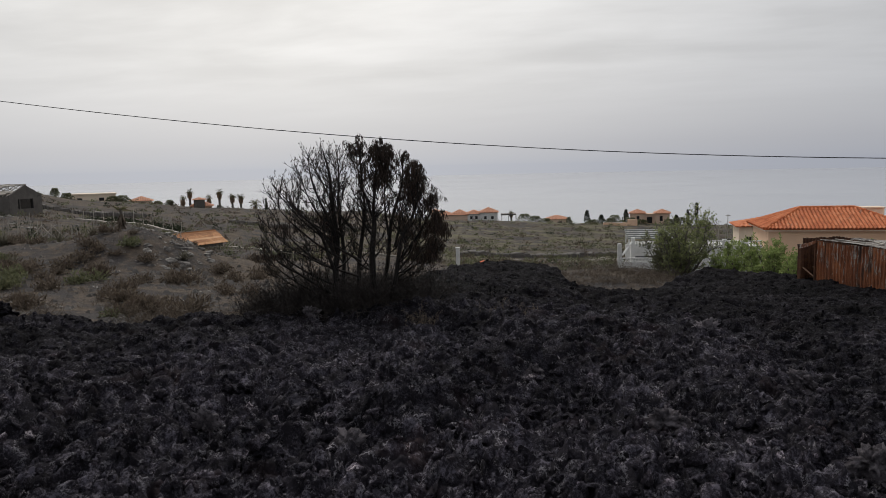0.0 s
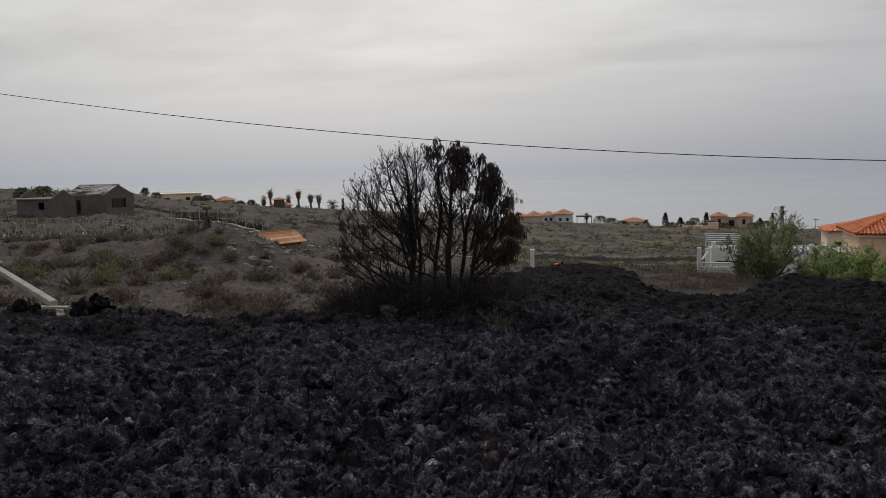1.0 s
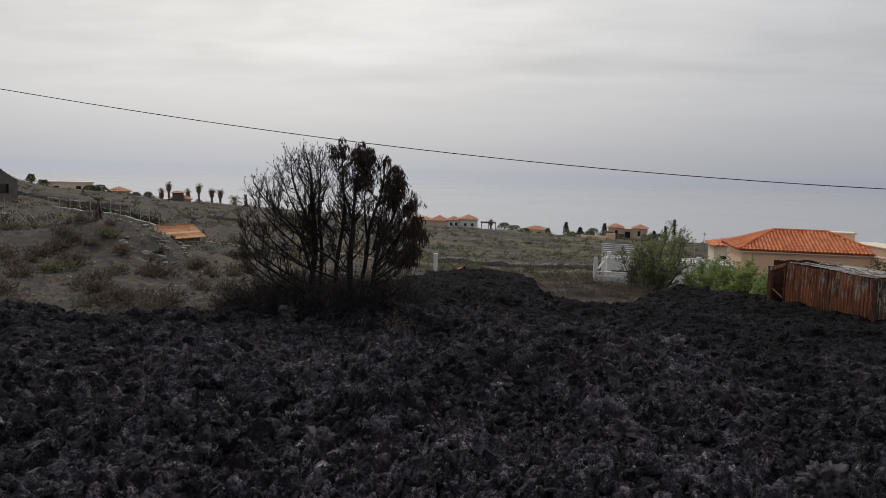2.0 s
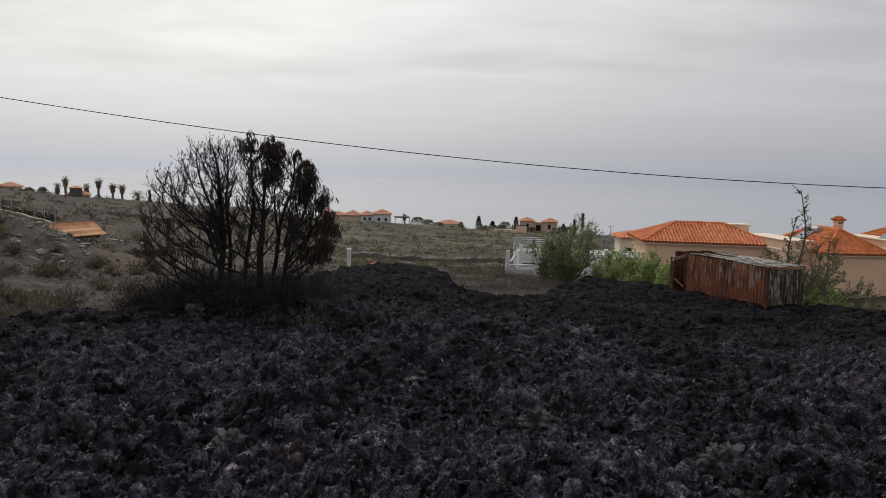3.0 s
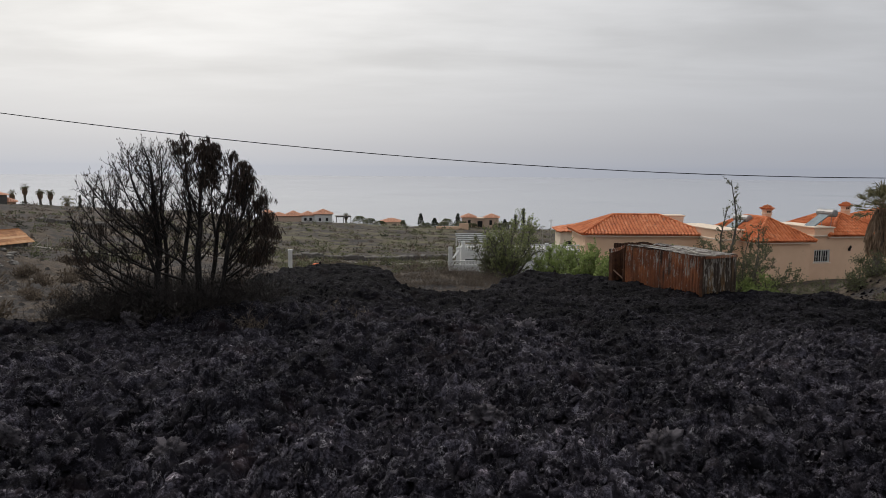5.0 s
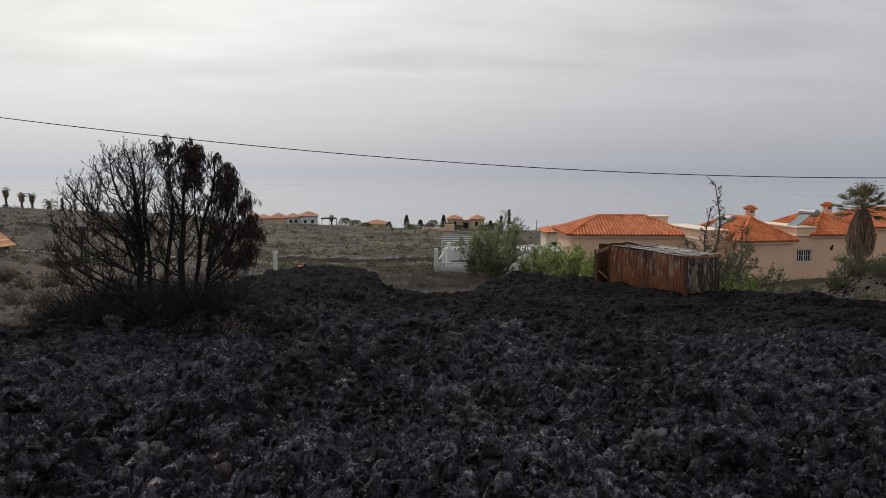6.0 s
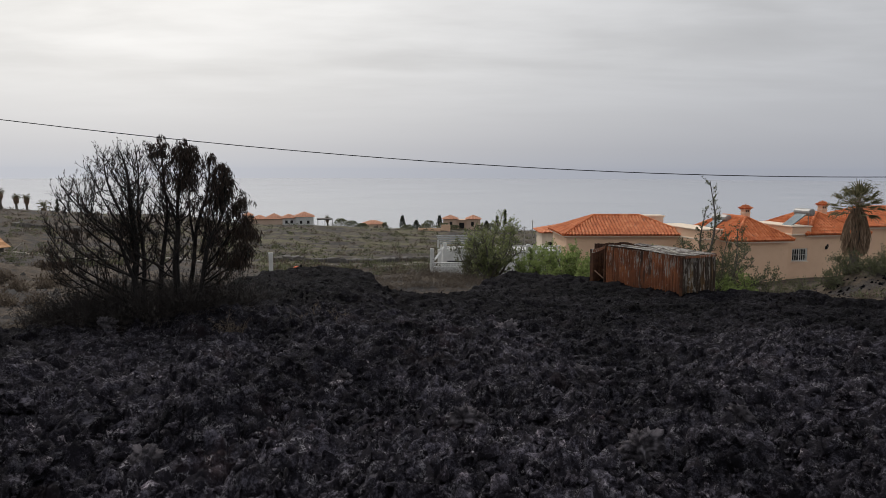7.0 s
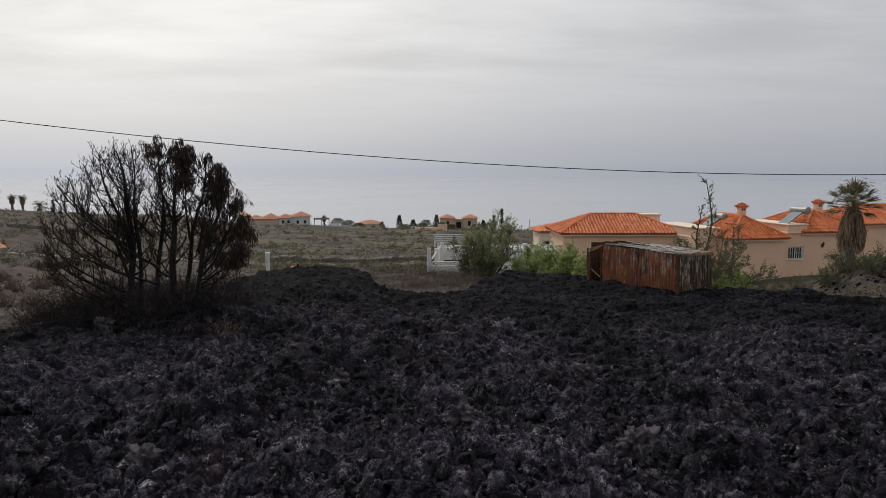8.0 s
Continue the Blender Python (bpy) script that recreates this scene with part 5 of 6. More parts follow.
for du, ln, rz in ((0.0, 1.1, 10), (0.35, 0.7, -40)):
    single("plank", Mesh().box((-ln / 2, -0.09, 0), (ln / 2, 0.09, 0.06), bevel=0.008), GREY_WOOD, "short pale plank lying across the lava's edge", "plank", m=pose(lo.x + du, lo.y - 0.15, lo.z - 0.10 - du * 0.35, 0, 14 * du, rz), group="planks")

for i in range(12):
    f = i / 11
    m_ = ground_spot(-40.6 + 7.0 * f, 90 - 8 * f)
    single("fence_post", Mesh().tube([(0, 0, -0.2), (random.uniform(-0.06, 0.06), 0, random.uniform(1.2, 1.7))], [0.05, 0.04], 5), GREY_WOOD, "thin grey fence post behind a channel wall", "post", m=m_, group="channel posts")
hedge = Mesh()
for i in range(150):
    f = random.random()
    m_ = ground_spot(-39.5 + 5.9 * f, 93 - 8 * f + random.uniform(-1, 2))
    shrub(hedge, m_.translation, random.uniform(0.7, 1.2), 16, 0.14, 0.8)
single("dark_hedge", hedge, DARK_LEAF, "dark scrubby hedge along the channel wall", "hedge")
# dead yucca on a stem, low tiled roof, channel wall
yu = thing("dead_palm", ground_spot(-37.6, 54), "dry palm with a drooping brown skirt", "palm tree")
part("trunk", Mesh().tube([(0, 0, -0.2), (0.05, 0, 1.2), (0, 0, 2.3)], [0.14, 0.12, 0.10], 7), GREY_BARK, yu)
cr = Mesh()
for _ in range(160):
    w = random.uniform(0, 6.283)
    cr.blade(Vector((0, 0, random.uniform(1.0, 2.2))), Vector((math.cos(w) * 0.4, math.sin(w) * 0.4, -1)), random.uniform(0.5, 1.1), 0.07)
part("dead_fronds", cr, DRY, yu, "dry brown hanging leaves")
gr = Mesh()
for _ in range(40):
    w = random.uniform(0, 6.283)
    gr.blade(Vector((0, 0, 2.2)), Vector((math.cos(w), math.sin(w), random.uniform(-0.1, 0.9))), random.uniform(0.4, 0.7), 0.07)
part("crown", gr, PALM_LEAF, yu)

hut = thing("low_hut", ground_spot(-32.35, 72, 0.0, 72), "low hut with an orange boarded roof on the slope", "hut")
HUT_ROOF = surface("weathered_orange_board", [(0.30, 0.13, 0.055), (0.52, 0.25, 0.11), (0.66, 0.40, 0.22)], 1.0, 8, vary=0.9)
for side in (-1, 1):
    for i in range(6):
        f = i / 6
        low, high = Vector((0, 0.85 + side * 1.75 * (1 - f), 0.42 + 1.05 * f)), Vector((0, 0.85 + side * 1.75 * (1 - f - 0.19), 0.42 + 1.05 * (f + 0.19)))
        bd = Mesh()
        bd.add([(x, p.y, p.z + z) for z in (0.0, 0.05) for x, p in ((-2.45, low), (2.45, low), (2.45, high), (-2.45, high))], [(3, 2, 1, 0), (4, 5, 6, 7), (0, 1, 5, 4), (1, 2, 6, 5), (2, 3, 7, 6), (3, 0, 4, 7)])
        part("roof_board", bd, HUT_ROOF, hut, m=pose(0.04 * math.sin(i * 5), 0, 0.012 * (i % 2)))
part("wall", Mesh().box((-2.1, -0.5, -0.8), (2.1, 2.2, 0.5)), GREY_BLOCK, hut)
for x in (-2.1, 1.98):
    gm = Mesh()
    gm.add([(x, -0.5, 0.5), (x, 2.2, 0.5), (x, 0.85, 1.36), (x + 0.12, -0.5, 0.5), (x + 0.12, 2.2, 0.5), (x + 0.12, 0.85, 1.36)], [(0, 2, 1), (3, 4, 5), (0, 3, 5, 2), (1, 2, 5, 4), (0, 1, 4, 3)])
    # Solid triangle; its colour paints the shade of an open gable.
    part("gable", gm, DARK_ROOM, hut, "gable panel painted near-black as a shaded opening")
for a, b_ in (((-41.0, 88), (-33.9, 80)), ((-33.9, 74), (-28.6, 70))):
    pa, pb = ground_spot(*a).translation, ground_spot(*b_).translation
    ch = Mesh()
    k = 22
    for i in range(k):
        p, q = pa.lerp(pb, i / k), pa.lerp(pb, (i + 1) / k)
        p.z, q.z = land_at(p.x, p.y), land_at(q.x, q.y)
        e = q - p
        ch.box((0, -0.2, -0.3), (e.length * 0.99, 0.2, 0.28 + random.uniform(-0.04, 0.04)), Matrix.Translation(p) @ e.to_track_quat("X", "Z").to_matrix().to_4x4(), 0.02)
    single("channel_wall", ch, GREY_WOOD, "low pale concrete channel wall across the slope", "wall", group="channel walls")
for az, d, ln in ((-33.7, 71, 1.5), (-29.7, 71, 1.3)):
    single("hut_rail", Mesh().tube([(-ln, 0, 0.1), (0, 0, 1.1)], [0.05, 0.05], 5).tube([(0, 0, -0.2), (0, 0, 1.15)], [0.05, 0.05], 5), GREY_WOOD, "pale slanting timber prop by the hut", "post", m=ground_spot(az, d), group="timber props")

# ---- beyond the lava, ahead: gate pillar, white terrace house, green trees ----
random.seed(8)
def column(m, tall, r=0.125):
    return single("gate_pillar", Mesh().box((-r, -r, -0.8), (r, r, tall), bevel=0.02).box((-r - 0.02, -r - 0.02, tall), (r + 0.02, r + 0.02, tall + 0.06), bevel=0.015), WHITE, "white masonry gate pillar on the ash slope", "pillar", m=m)


px_, py_ = 45 * math.sin(radians(-13.3)), 45 * math.cos(radians(-13.3))
column(pose(px_, py_, -2.4, 0, 0, 13), 1.37)
ox_, oy_ = 47 * math.sin(radians(-11.3)), 47 * math.cos(radians(-11.3))
bar = Mesh().tube([(0, 0, -0.1), (0, 0, 0.1), (0, 0, 0.45), (0, 0, 0.62), (0, 0, 0.66)], [0.42, 0.42, 0.40, 0.30, 0.1], 12)
single("orange_tub", bar, ORANGE, "upturned bright orange plastic tub on the ground", "tub", m=pose(ox_, oy_, land_at(ox_, oy_) + 0.02) @ Matrix.Diagonal((0.8, 0.8, 0.9, 1)))

terrace = thing("terrace_house", pose(-1.03, 49.9, 0, 0, 0, 6), "white terrace house with balustrades, half hidden by trees", "house")
part("wall", Mesh().box((0, 0, -4.5), (6.6, 0.25, -2.62)), WHITE, terrace, "white lower wall")
part("wall", Mesh().box((1.15, 2.4, -4.5), (9.6, 5.6, -1.86)), WHITE, terrace, "white upper wall")
part("window", Mesh().box((1.35, 2.36, -2.62), (3.0, 2.42, -2.48)), GLASS, terrace)


def balusters(x0, x1, z0, z1, y):
    part("handrail", Mesh().box((x0, y - 0.09, z1 - 0.07), (x1, y + 0.09, z1), bevel=0.015).box((x0, y - 0.08, z0), (x1, y + 0.08, z0 + 0.06), bevel=0.01), WHITE, terrace)
    k = max(2, int((x1 - x0) / 0.2))
    for i in range(k):
        x = x0 + (i + 0.5) * (x1 - x0) / k
        h = z1 - z0 - 0.12
        part("baluster", Mesh().tube([(x, y, z0 + 0.05 + h * s) for s in (0, 0.15, 0.4, 0.75, 1)], [0.05, 0.04, 0.075, 0.035, 0.05], 6), WHITE, terrace)


balusters(0.2, 6.4, -2.62, -2.3, 0.12)
balusters(1.15, 9.6, -1.86, -1.46, 2.5)
for x, y, z1 in ((0.1, 0.12, -1.36), (0.75, 1.6, -1.55), (1.2, 2.5, -1.2), (3.4, 0.12, -2.2), (6.5, 0.12, -2.2), (4.2, 2.5, -1.36), (7.2, 2.5, -1.36)):
    part("pillar", Mesh().box((x - 0.13, y - 0.13, -2.62), (x + 0.13, y + 0.13, z1), bevel=0.015), WHITE, terrace)
part("stair_rail", Mesh().tube([(0.3, 0.3, -2.15), (1.1, 2.3, -1.5)], [0.07, 0.07], 5), WHITE, terrace)
louver = Mesh()
for i in range(5):
    louver.box((0.9, 3.0 + i * 0.55, -1.36 + i * 0.09), (4.6, 3.4 + i * 0.55, -1.29 + i * 0.09))
part("pergola_roof", louver, surface("grey_slats", [(0.20, 0.21, 0.21), (0.34, 0.35, 0.35)], 2, 20), terrace, "grey slatted pergola roof")
for x in (1.0, 4.5):
    for y in (3.1, 5.4):
        part("post", Mesh().box((x - 0.05, y - 0.05, -1.86), (x + 0.05, y + 0.05, -1.3)), WHITE, terrace)

leafy_tree("green_tree", ground_spot(3.5, 43, 0.1), 3.9, 2.1, 20, "spreading tree with small sparse dull green leaves", SPRING, GREY_BARK, 4, (0.085, 0.045), 0.10, 0.75, 5, bare=0.45)
leafy_tree("green_tree", ground_spot(2.2, 43.5, 0.3), 2.6, 1.3, 11, "young tree with grey-green sparse leaves", OLIVE, GREY_BARK, 4, (0.10, 0.05), 0.14, 0.7, 4, bare=0.2)
leafy_tree("green_bush", ground_spot(6.2, 42.5, 0.1), 2.3, 1.2, 10, "low light green shrub under the spreading tree", FRESH, GREY_BARK, 5, (0.10, 0.055), 0.13, 0.6, 4, "bush", bare=0.25)
leafy_tree("green_bush", ground_spot(7.6, 42, 0.1), 2.9, 1.5, 14, "bushy light green shrub beside a pale wall", FRESH, GREY_BARK, 5, (0.10, 0.055), 0.13, 0.65, 4, "bush", bare=0.3)
leafy_tree("green_bush", ground_spot(9.2, 40, 0.1), 2.7, 1.15, 12, "bushy light green shrub beside a pale wall", FRESH, GREY_BARK, 6, (0.11, 0.06), 0.14, 0.6, 4, "bush", bare=0.1)
leafy_tree("green_bush", ground_spot(10.9, 38, 0.1), 2.2, 0.8, 8, "small fresh green shrub behind the shed", FRESH, GREY_BARK, 6, (0.11, 0.06), 0.14, 0.5, 4, "bush")
leafy_tree("green_bush", ground_spot(15.0, 46, 0.0), 2.7, 2.0, 8, "fresh green shrub behind the shed's roof", FRESH, GREY_BARK, 7, (0.12, 0.06), 0.15, 0.6, 4, "bush")
leafy_tree("sparse_tree", ground_spot(20.4, 36, 0.2), 3.5, 2.7, 17, "thin spring tree with few small leaves", OLIVE, GREY_BARK, 4, (0.09, 0.045), 0.13, 0.8, 4, bare=0.15, lean=-0.02)
leafy_tree("sapling", ground_spot(19.3, 36.3, 0.2), 5.75, 0.12, 3, "tall thin leafy shoot above the roofs", OLIVE, GREY_BARK, 4, (0.09, 0.05), 0.17, 0.42, 3, bare=0.3)
leafy_tree("green_bush", ground_spot(21.6, 34, 0.2), 1.3, 1.0, 6, "low light green bush before the villa", FRESH, GREY_BARK, 7, (0.10, 0.05), 0.12, 0.5, 4, "bush")
for az, d, h, s in ((24.0, 38, 0.9, 0.8), (25.5, 39, 0.8, 0.8), (26.6, 42, 0.9, 0.8)):
    leafy_tree("dry_bush", ground_spot(az, d, 0.2), h, s, 6, "low dry bush with dull green leaves", OLIVE, GREY_BARK, 4, (0.08, 0.035), 0.12, 0.4, 4, "bush", bare=0.3, group="low dry bushes")
for az, d, h, s in ((27.6, 36, 0.9, 0.55), (28.6, 37, 1.0, 0.7), (30.2, 36, 0.7, 0.8), (31.4, 36.5, 0.8, 0.7)):
    leafy_tree("dark_bush", ground_spot(az, d, 0.2), h, s, 7, "dusty grey-green bush on the bank", OLIVE, GREY_BARK, 4, (0.08, 0.035), 0.10, 0.5, 4, "bush", group="dark bushes")
palm_x, palm_y = 47 * math.sin(radians(28.75)), 47 * math.cos(radians(28.75))
fan_palm(pose(palm_x, palm_y, land_at(palm_x, palm_y) - 0.2), 2.1 - land_at(palm_x, palm_y), "fan palm with a thick brown skirt before the villa")
for i in range(30):
    az, d = random.uniform(21.5, 32), random.uniform(30, 42)
    b = Mesh()
    shrub(b, Vector((0, 0, 0)), random.uniform(0.25, 0.6), 60, 0.06, 1.1)
    single("weed", b, DRY if random.random() < 0.6 else OLIVE, "low dry weed tuft on the ash bank", "weed", m=ground_spot(az, d), group="weed tufts")

# ---- the far slope ----
random.seed(21)


def far_house(az, d, blocks, label, turn_by=0.0, sink=0.3):
    """blocks: (x, y, width, depth, wall height, roof rise, ridge axis, wall material, window list)."""
    h = thing("far_house", ground_spot(az, d, sink, -az + turn_by), label, "house", "houses on the far slope")
    for x, y, w, dp, tall, rise, along, mat, wins in blocks:
        m = pose(x, y, 0)
        walls(h, w, dp, -2.0, tall, m, mat)
        for wx_, wz_, ww, wh in wins:
            part("window", Mesh().box((x + wx_ - ww / 2, y - 0.04, wz_), (x + wx_ + ww / 2, y - 0.004, wz_ + wh)), DARK_ROOM, h)
        mesh = Mesh()
        o = 0.4
        if rise:
            a, b, c, e = (x - o, y - o, tall), (x + w + o, y - o, tall), (x + w + o, y + dp + o, tall), (x - o, y + dp + o, tall)
            k = min(w, dp) / 2 + o
            p = Vector((x - o + k, y - o + k, tall + rise)) if along == "x" else Vector((x + w / 2, y - o + k, tall + rise))
            q = Vector((x + w + o - k, y + dp + o - k, tall + rise)) if along == "x" else Vector((x + w / 2, y + dp + o - k, tall + rise))
            tops = ((p, q), (q, q), (q, p), (p, p)) if along == "x" else ((p, p), (p, q), (q, q), (q, p))
            for (u, v), (s, t) in zip(((a, b), (b, c), (c, e), (e, a)), tops):
                roof_plane(mesh, u, v, s, t, 0.5, 0.9)
            part("roof", mesh, FAR_TILE if d > 120 else ROOF_TILE, h, "orange tiled roof, haze in its colour where distant")
        else:
            part("roof", Mesh().box((x - 0.2, y - 0.2, tall + 0.004), (x + w + 0.2, y + dp + 0.2, tall + 0.25)), mat, h)
    return h


row = []
for i, (x, w, tall, rise) in enumerate(((-10.4, 4.2, 2.1, 1.1), (-6.2, 5.4, 2.1, 1.6), (-0.8, 4.2, 2.3, 1.2), (3.4, 5.8, 2.8, 1.5))):
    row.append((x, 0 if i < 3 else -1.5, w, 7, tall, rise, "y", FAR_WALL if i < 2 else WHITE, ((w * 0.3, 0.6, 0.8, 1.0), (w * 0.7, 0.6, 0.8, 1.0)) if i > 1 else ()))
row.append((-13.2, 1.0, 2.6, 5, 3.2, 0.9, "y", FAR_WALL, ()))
vr = far_house(-12.2, 250, row, "row of white and peach houses with orange tiled roofs", 0)
pg = Mesh().box((10.4, -1, 1.75), (15.4, 3, 2.15))
for x in (10.5, 12.8, 15.2):
    pg.box((x, -0.9, -1.5), (x + 0.2, -0.7, 1.75))
part("pergola", pg, GREY_BLOCK, vr, "dark flat pergola")
far_house(-5.6, 255, [(-3.6, 0, 7.2, 6, 1.8, 1.2, "x", CREAM, ((1.8, 0.2, 0.8, 0.9), (4.6, 0.2, 1.4, 0.9)))], "small pale house with an orange tiled roof", 0)
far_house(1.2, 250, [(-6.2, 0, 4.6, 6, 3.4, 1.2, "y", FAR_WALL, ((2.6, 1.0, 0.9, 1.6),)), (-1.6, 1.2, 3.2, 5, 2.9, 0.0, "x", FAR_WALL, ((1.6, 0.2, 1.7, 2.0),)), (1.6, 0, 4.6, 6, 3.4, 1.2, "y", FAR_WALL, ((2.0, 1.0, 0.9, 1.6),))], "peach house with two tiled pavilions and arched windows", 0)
far_house(7.9, 88, [(-0.9, 0, 4.6, 5, 2.7, 0.75, "x", CREAM, ((1.0, 0.7, 0.6, 0.9),))], "pale low house with an orange roof", 8, -0.9)
far_house(-39.3, 185, [(-4.6, 0, 9.4, 6, 1.7, 0.0, "x", CREAM, ((2.0, 0.3, 1.0, 0.7), (6.4, 0.3, 1.0, 0.7)))], "long low pale house with a flat roof", 0)
far_house(-36.2, 190, [(-2.2, 0, 4.6, 5, 0.9, 1.0, "x", CREAM, ())], "low house with an orange tiled roof", 0)
far_house(-32.1, 195, [(-2.4, 0, 4.8, 5, 1.0, 1.2, "x", PEACH, ()), (-1.9, -1.0, 2.6, 3, 2.6, 0.5, "x", GREY_BLOCK, ())], "small hut-like house with an orange roof among palms", 0)

# tall trees on the skyline
for az, d, tall, crown in ((-32.9, 198, 4.4, 1.0), (-30.85, 200, 4.8, 1.1), (-29.95, 200, 3.7, 1.1), (-29.35, 200, 3.6, 1.1), (-28.35, 200, 1.4, 1.9), (-33.4, 200, 2.6, 1.0), (-31.6, 204, 3.4, 1.0), (-9.05, 252, 3.2, 0.9)):
    palm_tree(ground_spot(az, d, 0.3), tall, crown, "distant palm on the skyline", 22, 1.4, "skyline palms")


def conifer(az, d, tall, wide, label="distant dark conifer on the skyline", mat=None, tip=0.12):
    t = thing("conifer", ground_spot(az, d, 0.3), label, "tree", "skyline trees")
    part("trunk", Mesh().tube([(0, 0, 0), (0, 0, tall * 0.9)], [0.16, 0.04], 5), GREY_BARK, t)
    cr_ = Mesh()
    for _ in range(int(120 + 60 * wide)):
        f = random.random() ** 0.8
        r = wide * (1 - f + tip) * random.uniform(0.2, 1.0)
        w = random.uniform(0, 6.283)
        p = Vector((math.cos(w) * r * 0.5, math.sin(w) * r * 0.5, tall * (0.08 + 0.9 * f)))
        for _k in range(3):
            cr_.blade(p, Vector((math.cos(w), math.sin(w), 0.6)) + rand_dir() * 0.8, 0.22 * tall ** 0.5 * random.uniform(0.6, 1.3), 0.2)
    part("crown", cr_, mat or DARK_LEAF, t)


for az, d, tall, wide in ((-27.55, 200, 3.6, 0.35), (-3.35, 248, 4.3, 2.2), (-2.3, 246, 3.0, 3.4), (-0.5, 252, 4.6, 2.6), (3.9, 240, 5.2, 0.8), (4.5, 240, 7.0, 0.9), (3.1, 250, 3.2, 2.4)):
    conifer(az, d, tall, wide)
for az, d, tall, wide in ((-8.0, 250, 2.6, 4.5), (-7.2, 248, 2.2, 4.0), (-4.7, 252, 2.4, 1.6), (-1.3, 250, 2.6, 4.0), (-38.0, 182, 1.5, 3.0), (-40.9, 184, 1.4, 2.2), (-41.6, 184, 2.0, 1.6), (-34.3, 192, 1.6, 2.0), (-35.1, 190, 1.2, 2.2), (-37.4, 182, 1.8, 3.0), (-48.0, 140, 2.0, 3.5), (-0.2, 238, 2.4, 4.5), (0.6, 236, 1.8, 4.0), (2.6, 238, 2.2, 4.0), (3.4, 236, 2.6, 4.5), (5.0, 230, 2.0, 4.0), (-3.0, 238, 1.8, 4.0), (-1.6, 236, 2.0, 4.0), (-6.4, 246, 1.6, 3.5), (-49.2, 140, 1.8, 2.4)):
    conifer(az, d, tall, wide, "distant rounded olive tree on the skyline", OLIVE, 0.55)
for az, d, tall in ((6.0, 150, 4.0), (6.6, 150, 5.2), (5.2, 160, 4.0), (4.7, 170, 4.4)):
    p = Mesh().tube([(0, 0, -0.4), (0, 0, tall)], [0.09, 0.06], 5).box((-0.5, -0.04, tall - 0.35), (0.5, 0.04, tall - 0.27))
    single("utility_pole", p, GREY_WOOD, "distant wooden utility pole", "pole", m=ground_spot(az, d), group="distant poles")
single("bank_wall", Mesh().box((-4.6, 0, -1.2), (2.4, 0.5, 0.9), bevel=0.05).box((2.4, 0, -1.2), (5.2, 0.5, 1.9), bevel=0.05), PEACH, "peach boundary wall on the far slope", "wall", m=ground_spot(-1.0, 225))

# terrace walls of dry stone and pale irrigation pipes
def terrace_wall(a, b, tall, seed):
    random.seed(seed)
    pa, pb = ground_spot(*a).translation, ground_spot(*b).translation
    k = int((pb - pa).length / 0.45)
    w_ = Mesh()
    for i in range(k):
        p = pa.lerp(pb, (i + random.random() * 0.5) / k)
        z = land_at(p.x, p.y)
        for lay in range(2):
            s = random.uniform(0.3, 0.55)
            w_.box((-s, -s * 0.6, -0.2), (s, s * 0.6, s * 0.8), pose(p.x, p.y, z + lay * tall * 0.5, random.uniform(-9, 9), random.uniform(-9, 9), random.uniform(0, 90)), 0.09)
    single("terrace_wall", w_, GREY_BLOCK, "low dry-stone terrace wall across the slope", "wall", group="terrace walls")


for i, (a, b) in enumerate((((-13, 86), (1, 92)), ((-30, 108), (-20, 118)), ((-45, 112), (-36, 110)))):
    terrace_wall(a, b, 0.35, 90 + i)
for a, mid_, b in (((-9.5, 72), (-3.2, 70), (0.2, 74)), ((-3.4, 71), (-1.0, 80), (1.5, 86)), ((-28.5, 60), (-23, 58), (-17, 60))):
    pts_ = [ground_spot(*q).translation + Vector((0, 0, 0.25)) for q in (a, mid_, b)]
    fine_ = [p.copy() for p in smooth_path(pts_, 10)]
    for p in fine_:
        p.z = land_at(p.x, p.y) + 0.22
    single("irrigation_pipe", Mesh().tube(fine_, [0.09] * len(fine_), 6), GREY_WOOD, "pale irrigation pipe lying along the slope", "pipe", group="irrigation pipes")

# scrub that covers the slopes
random.seed(33)
for nm, mat, count, lab in (("scrub_green", OLIVE, 2300, "low grey-green scrub scattered over the slope"), ("scrub_dry", DRY, 1500, "dry brown scrub scattered over the slope"), ("scrub_dark", DARK_LEAF, 500, "dark low bushes scattered over the slope")):
    sc = Mesh()
    for _ in range(count):
        az, d = random.uniform(-53, 33), 52 * (5.0 ** random.random())
        if az < -14 and mat is OLIVE and random.random() < 0.55:
            continue
        if az > 6 and d < 75:
            continue
        x, y = d * math.sin(radians(az)), d * math.cos(radians(az))
        size = random.uniform(0.35, 1.0) * (1.0 + d / 260)
        shrub(sc, Vector((x, y, land_at(x, y) - 0.05)), size, 26 if d > 110 else 44, 0.09 if d > 110 else 0.05, 0.75)
    single(nm, sc, mat, lab, "scrub", kind="stuff")

# ---- loose clinker on the flow: the nearest blocks one by one, the rest as one spread ----
random.seed(77)


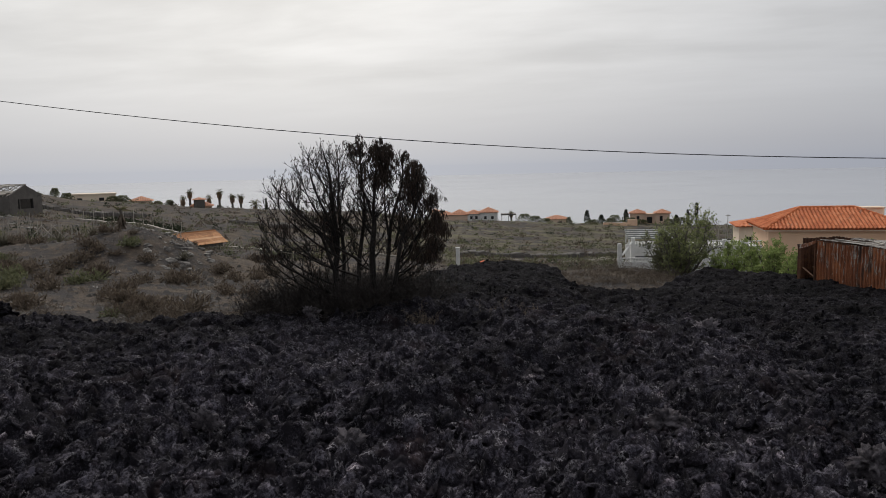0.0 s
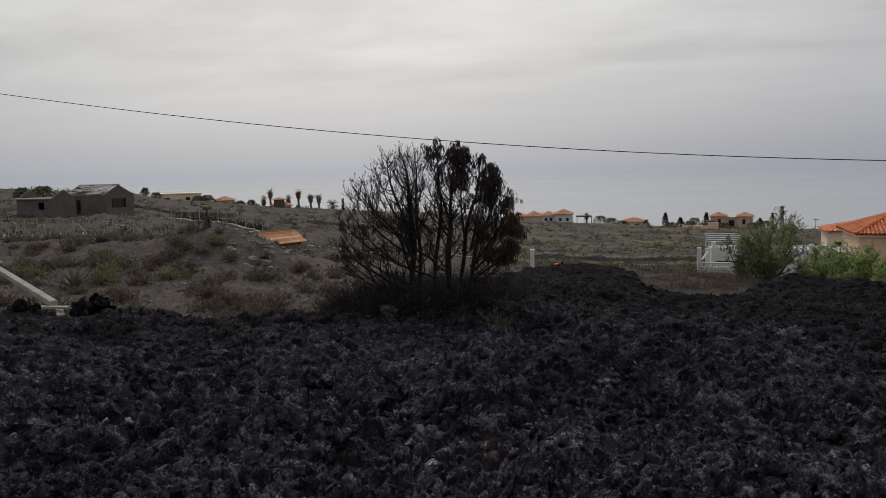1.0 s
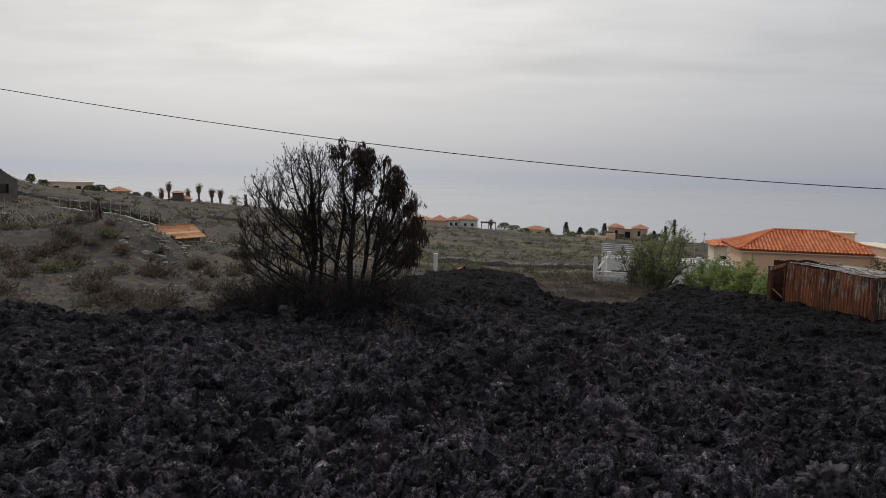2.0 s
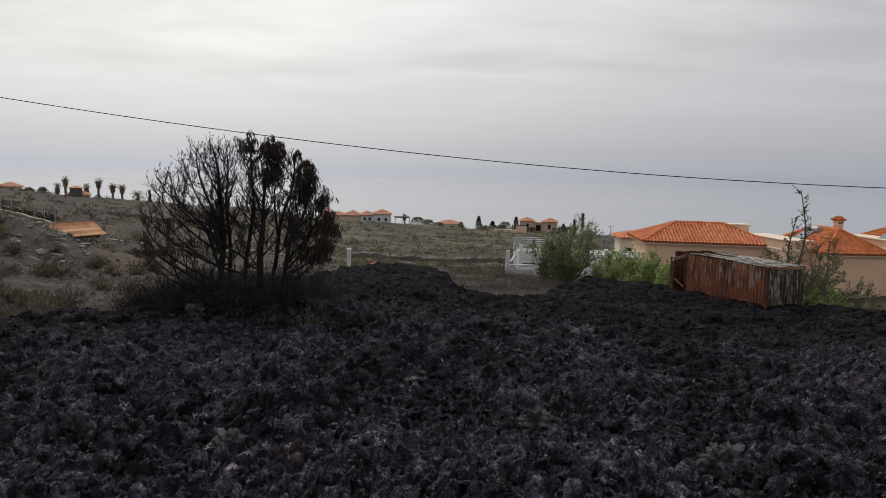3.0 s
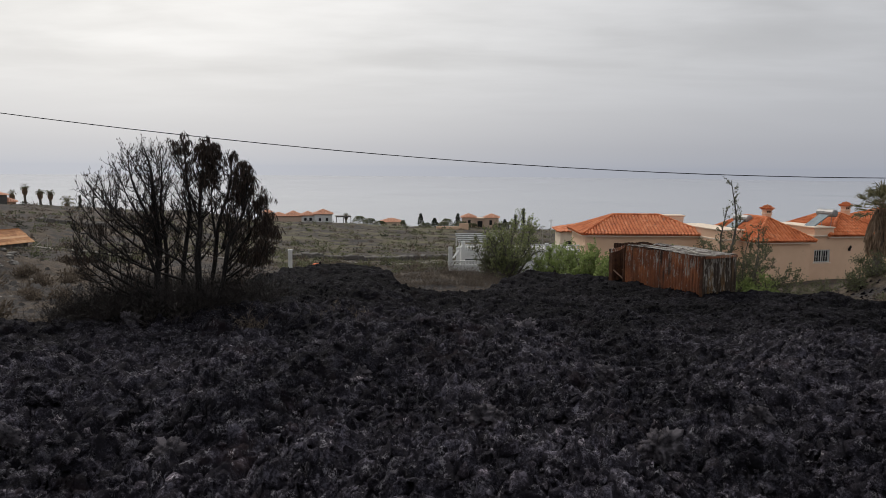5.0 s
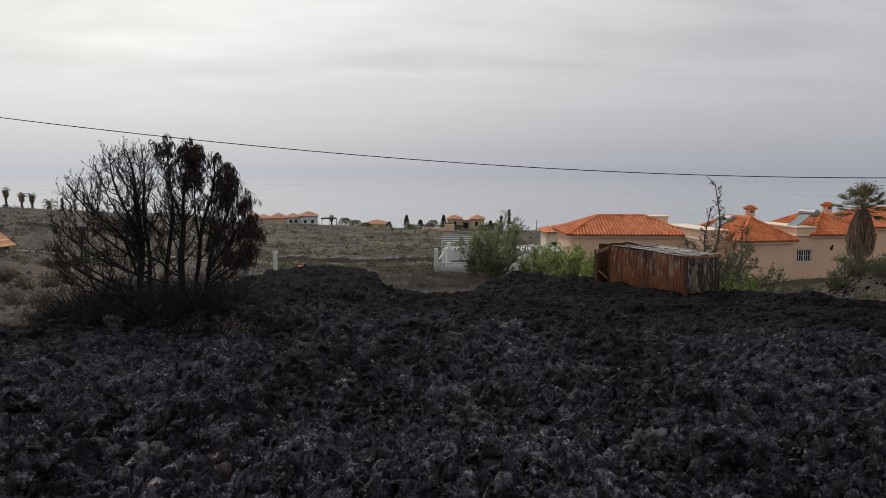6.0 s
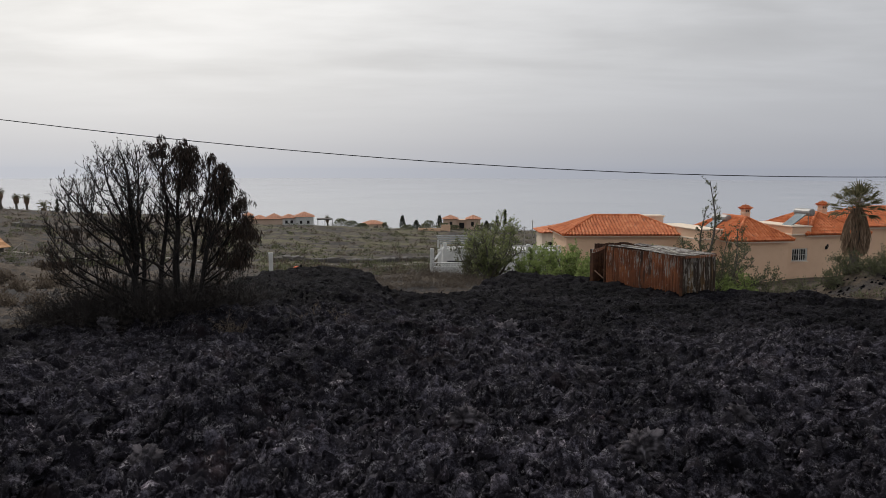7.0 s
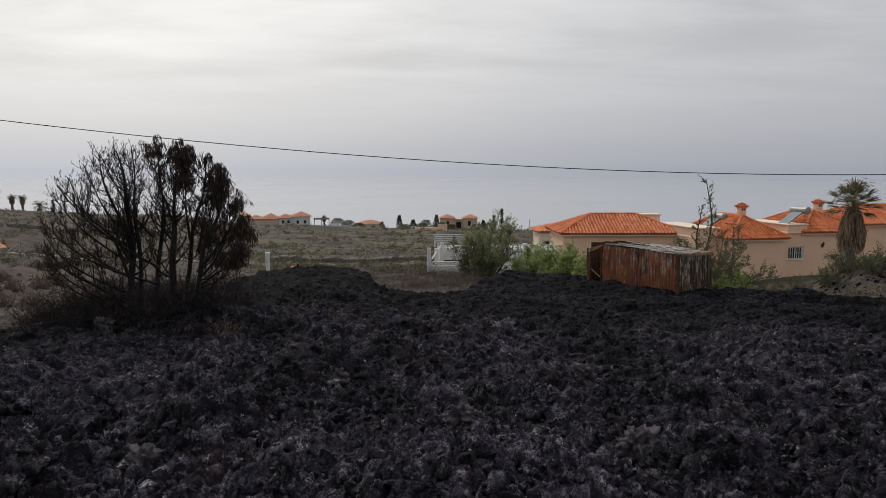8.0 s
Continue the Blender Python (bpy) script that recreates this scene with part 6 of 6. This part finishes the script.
def clinker(seed, sub=3, jag=1.0):
    bm = bmesh.new()
    bmesh.ops.create_icosphere(bm, subdivisions=sub, radius=0.5)
    o = Vector((seed * 5.3, seed * 1.7, seed * 9.1))
    for v in bm.verts:
        c = v.co.normalized()
        k = 0.5 * (1.1 + 0.6 * noise.noise(c * 1.6 + o) - 0.8 * jag * abs(noise.noise(c * 3.1 + o)) - 0.6 * jag * abs(noise.noise(c * 6.5 + o)) - 0.5 * jag * abs(noise.noise(c * 14 + o)) - 0.25 * abs(noise.noise(c * 30 + o)))
        v.co = Vector((c.x * k * 1.15, c.y * k, c.z * k * 0.85))
    me = bpy.data.meshes.new("lava_rock")
    bm.to_mesh(me)
    bm.free()
    return me


near_kinds = [clinker(i) for i in range(10)]
for me in near_kinds:
    me.materials.append(LAVA)
pale_kinds = [clinker(20 + i, 4) for i in range(3)]
block_kinds = [clinker(60 + i, 4, 0.45) for i in range(3)]
for me in block_kinds:
    me.materials.append(LAVA)
for me in pale_kinds:
    me.materials.append(LAVA_PALE)


for me in near_kinds + pale_kinds + block_kinds:
    me.polygons.foreach_set("use_smooth", [True] * len(me.polygons))


def lay_rock(me, x, y, s, label, sink=0.15):
    ob = new("lava_rock", me)
    ob.matrix_world = pose(x, y, lava_body(np.array([x]), np.array([y]))[0][0] + s * sink + 0.05, random.uniform(-40, 40), random.uniform(-40, 40), random.uniform(0, 360)) @ Matrix.Diagonal((s * random.uniform(0.8, 1.3), s, s * random.uniform(0.7, 1.05), 1))
    return tagged(ob, label, "rock", "lava rocks")


for az, d, s in ((-22.6, 7.6, 0.36), (1.4, 8.2, 0.48), (2.6, 8.3, 0.34), (15.2, 7.6, 0.50), (4.7, 15.0, 0.5), (-24.8, 17.4, 0.42), (11.0, 11.0, 0.34), (-8.0, 10.5, 0.25), (22.0, 9.5, 0.3), (-33.0, 9.0, 0.28)):
    lay_rock(pale_kinds[int(d * 10) % 3], d * math.sin(radians(az)), d * math.cos(radians(az)), s, "paler grey lichen-dusted lava boulder", 0.35)
for az, d, s in ((-45.6, 19.6, 0.6), (-45.1, 19.4, 0.5), (-46.6, 19.2, 0.45), (-50.4, 18.6, 0.6), (-49.4, 19.0, 0.4)):
    lay_rock(block_kinds[int(d * 10) % 3], d * math.sin(radians(az)), d * math.cos(radians(az)), s, "upright black lava block at the flow's edge", 0.3)
for i in range(170):
    az, d = random.uniform(-54, 34), 5.2 * (2.3 ** random.random())
    lay_rock(random.choice(near_kinds), d * math.sin(radians(az)), d * math.cos(radians(az)), random.uniform(0.10, 0.34) * random.uniform(0.6, 1.1), "rough black clinker lava rock on the flow")
verts, faces, base = [], [], 0
shapes = []
for i in range(10):
    me = clinker(40 + i, 2 if i < 5 else 1)
    co = np.empty(len(me.vertices) * 3)
    me.vertices.foreach_get("co", co)
    shapes.append((co.reshape(-1, 3), np.array([p.vertices[:] for p in me.polygons])))
    bpy.data.meshes.remove(me)
count = 8000
az = np.radians(np.random.uniform(-56, 36, count))
dd = 4.8 * (7.2 ** np.random.random(count) ** 0.8)
rx, ry = dd * np.sin(az), dd * np.cos(az)
body, inside = lava_body(rx, ry)
rz = lava(rx, ry)
for i in np.nonzero(inside > 0.6)[0]:
    co, fc = shapes[i % 5 if dd[i] < 11 else 5 + i % 5]
    s = np.random.uniform(0.04, 0.11) * (1 + (1.6 if dd[i] < 12 else 0.7) * np.random.random() ** 4)
    rot = np.array(Euler(np.random.uniform(0, 6.28, 3)).to_matrix())
    verts.append(co @ rot.T * s * np.random.uniform(0.7, 1.3, 3) + (rx[i], ry[i], rz[i] + s * 0.12))
    faces.append(fc + base)
    base += len(co)
me = bpy.data.meshes.new("clinker")
me.from_pydata(np.concatenate(verts).tolist(), [], np.concatenate(faces).tolist())
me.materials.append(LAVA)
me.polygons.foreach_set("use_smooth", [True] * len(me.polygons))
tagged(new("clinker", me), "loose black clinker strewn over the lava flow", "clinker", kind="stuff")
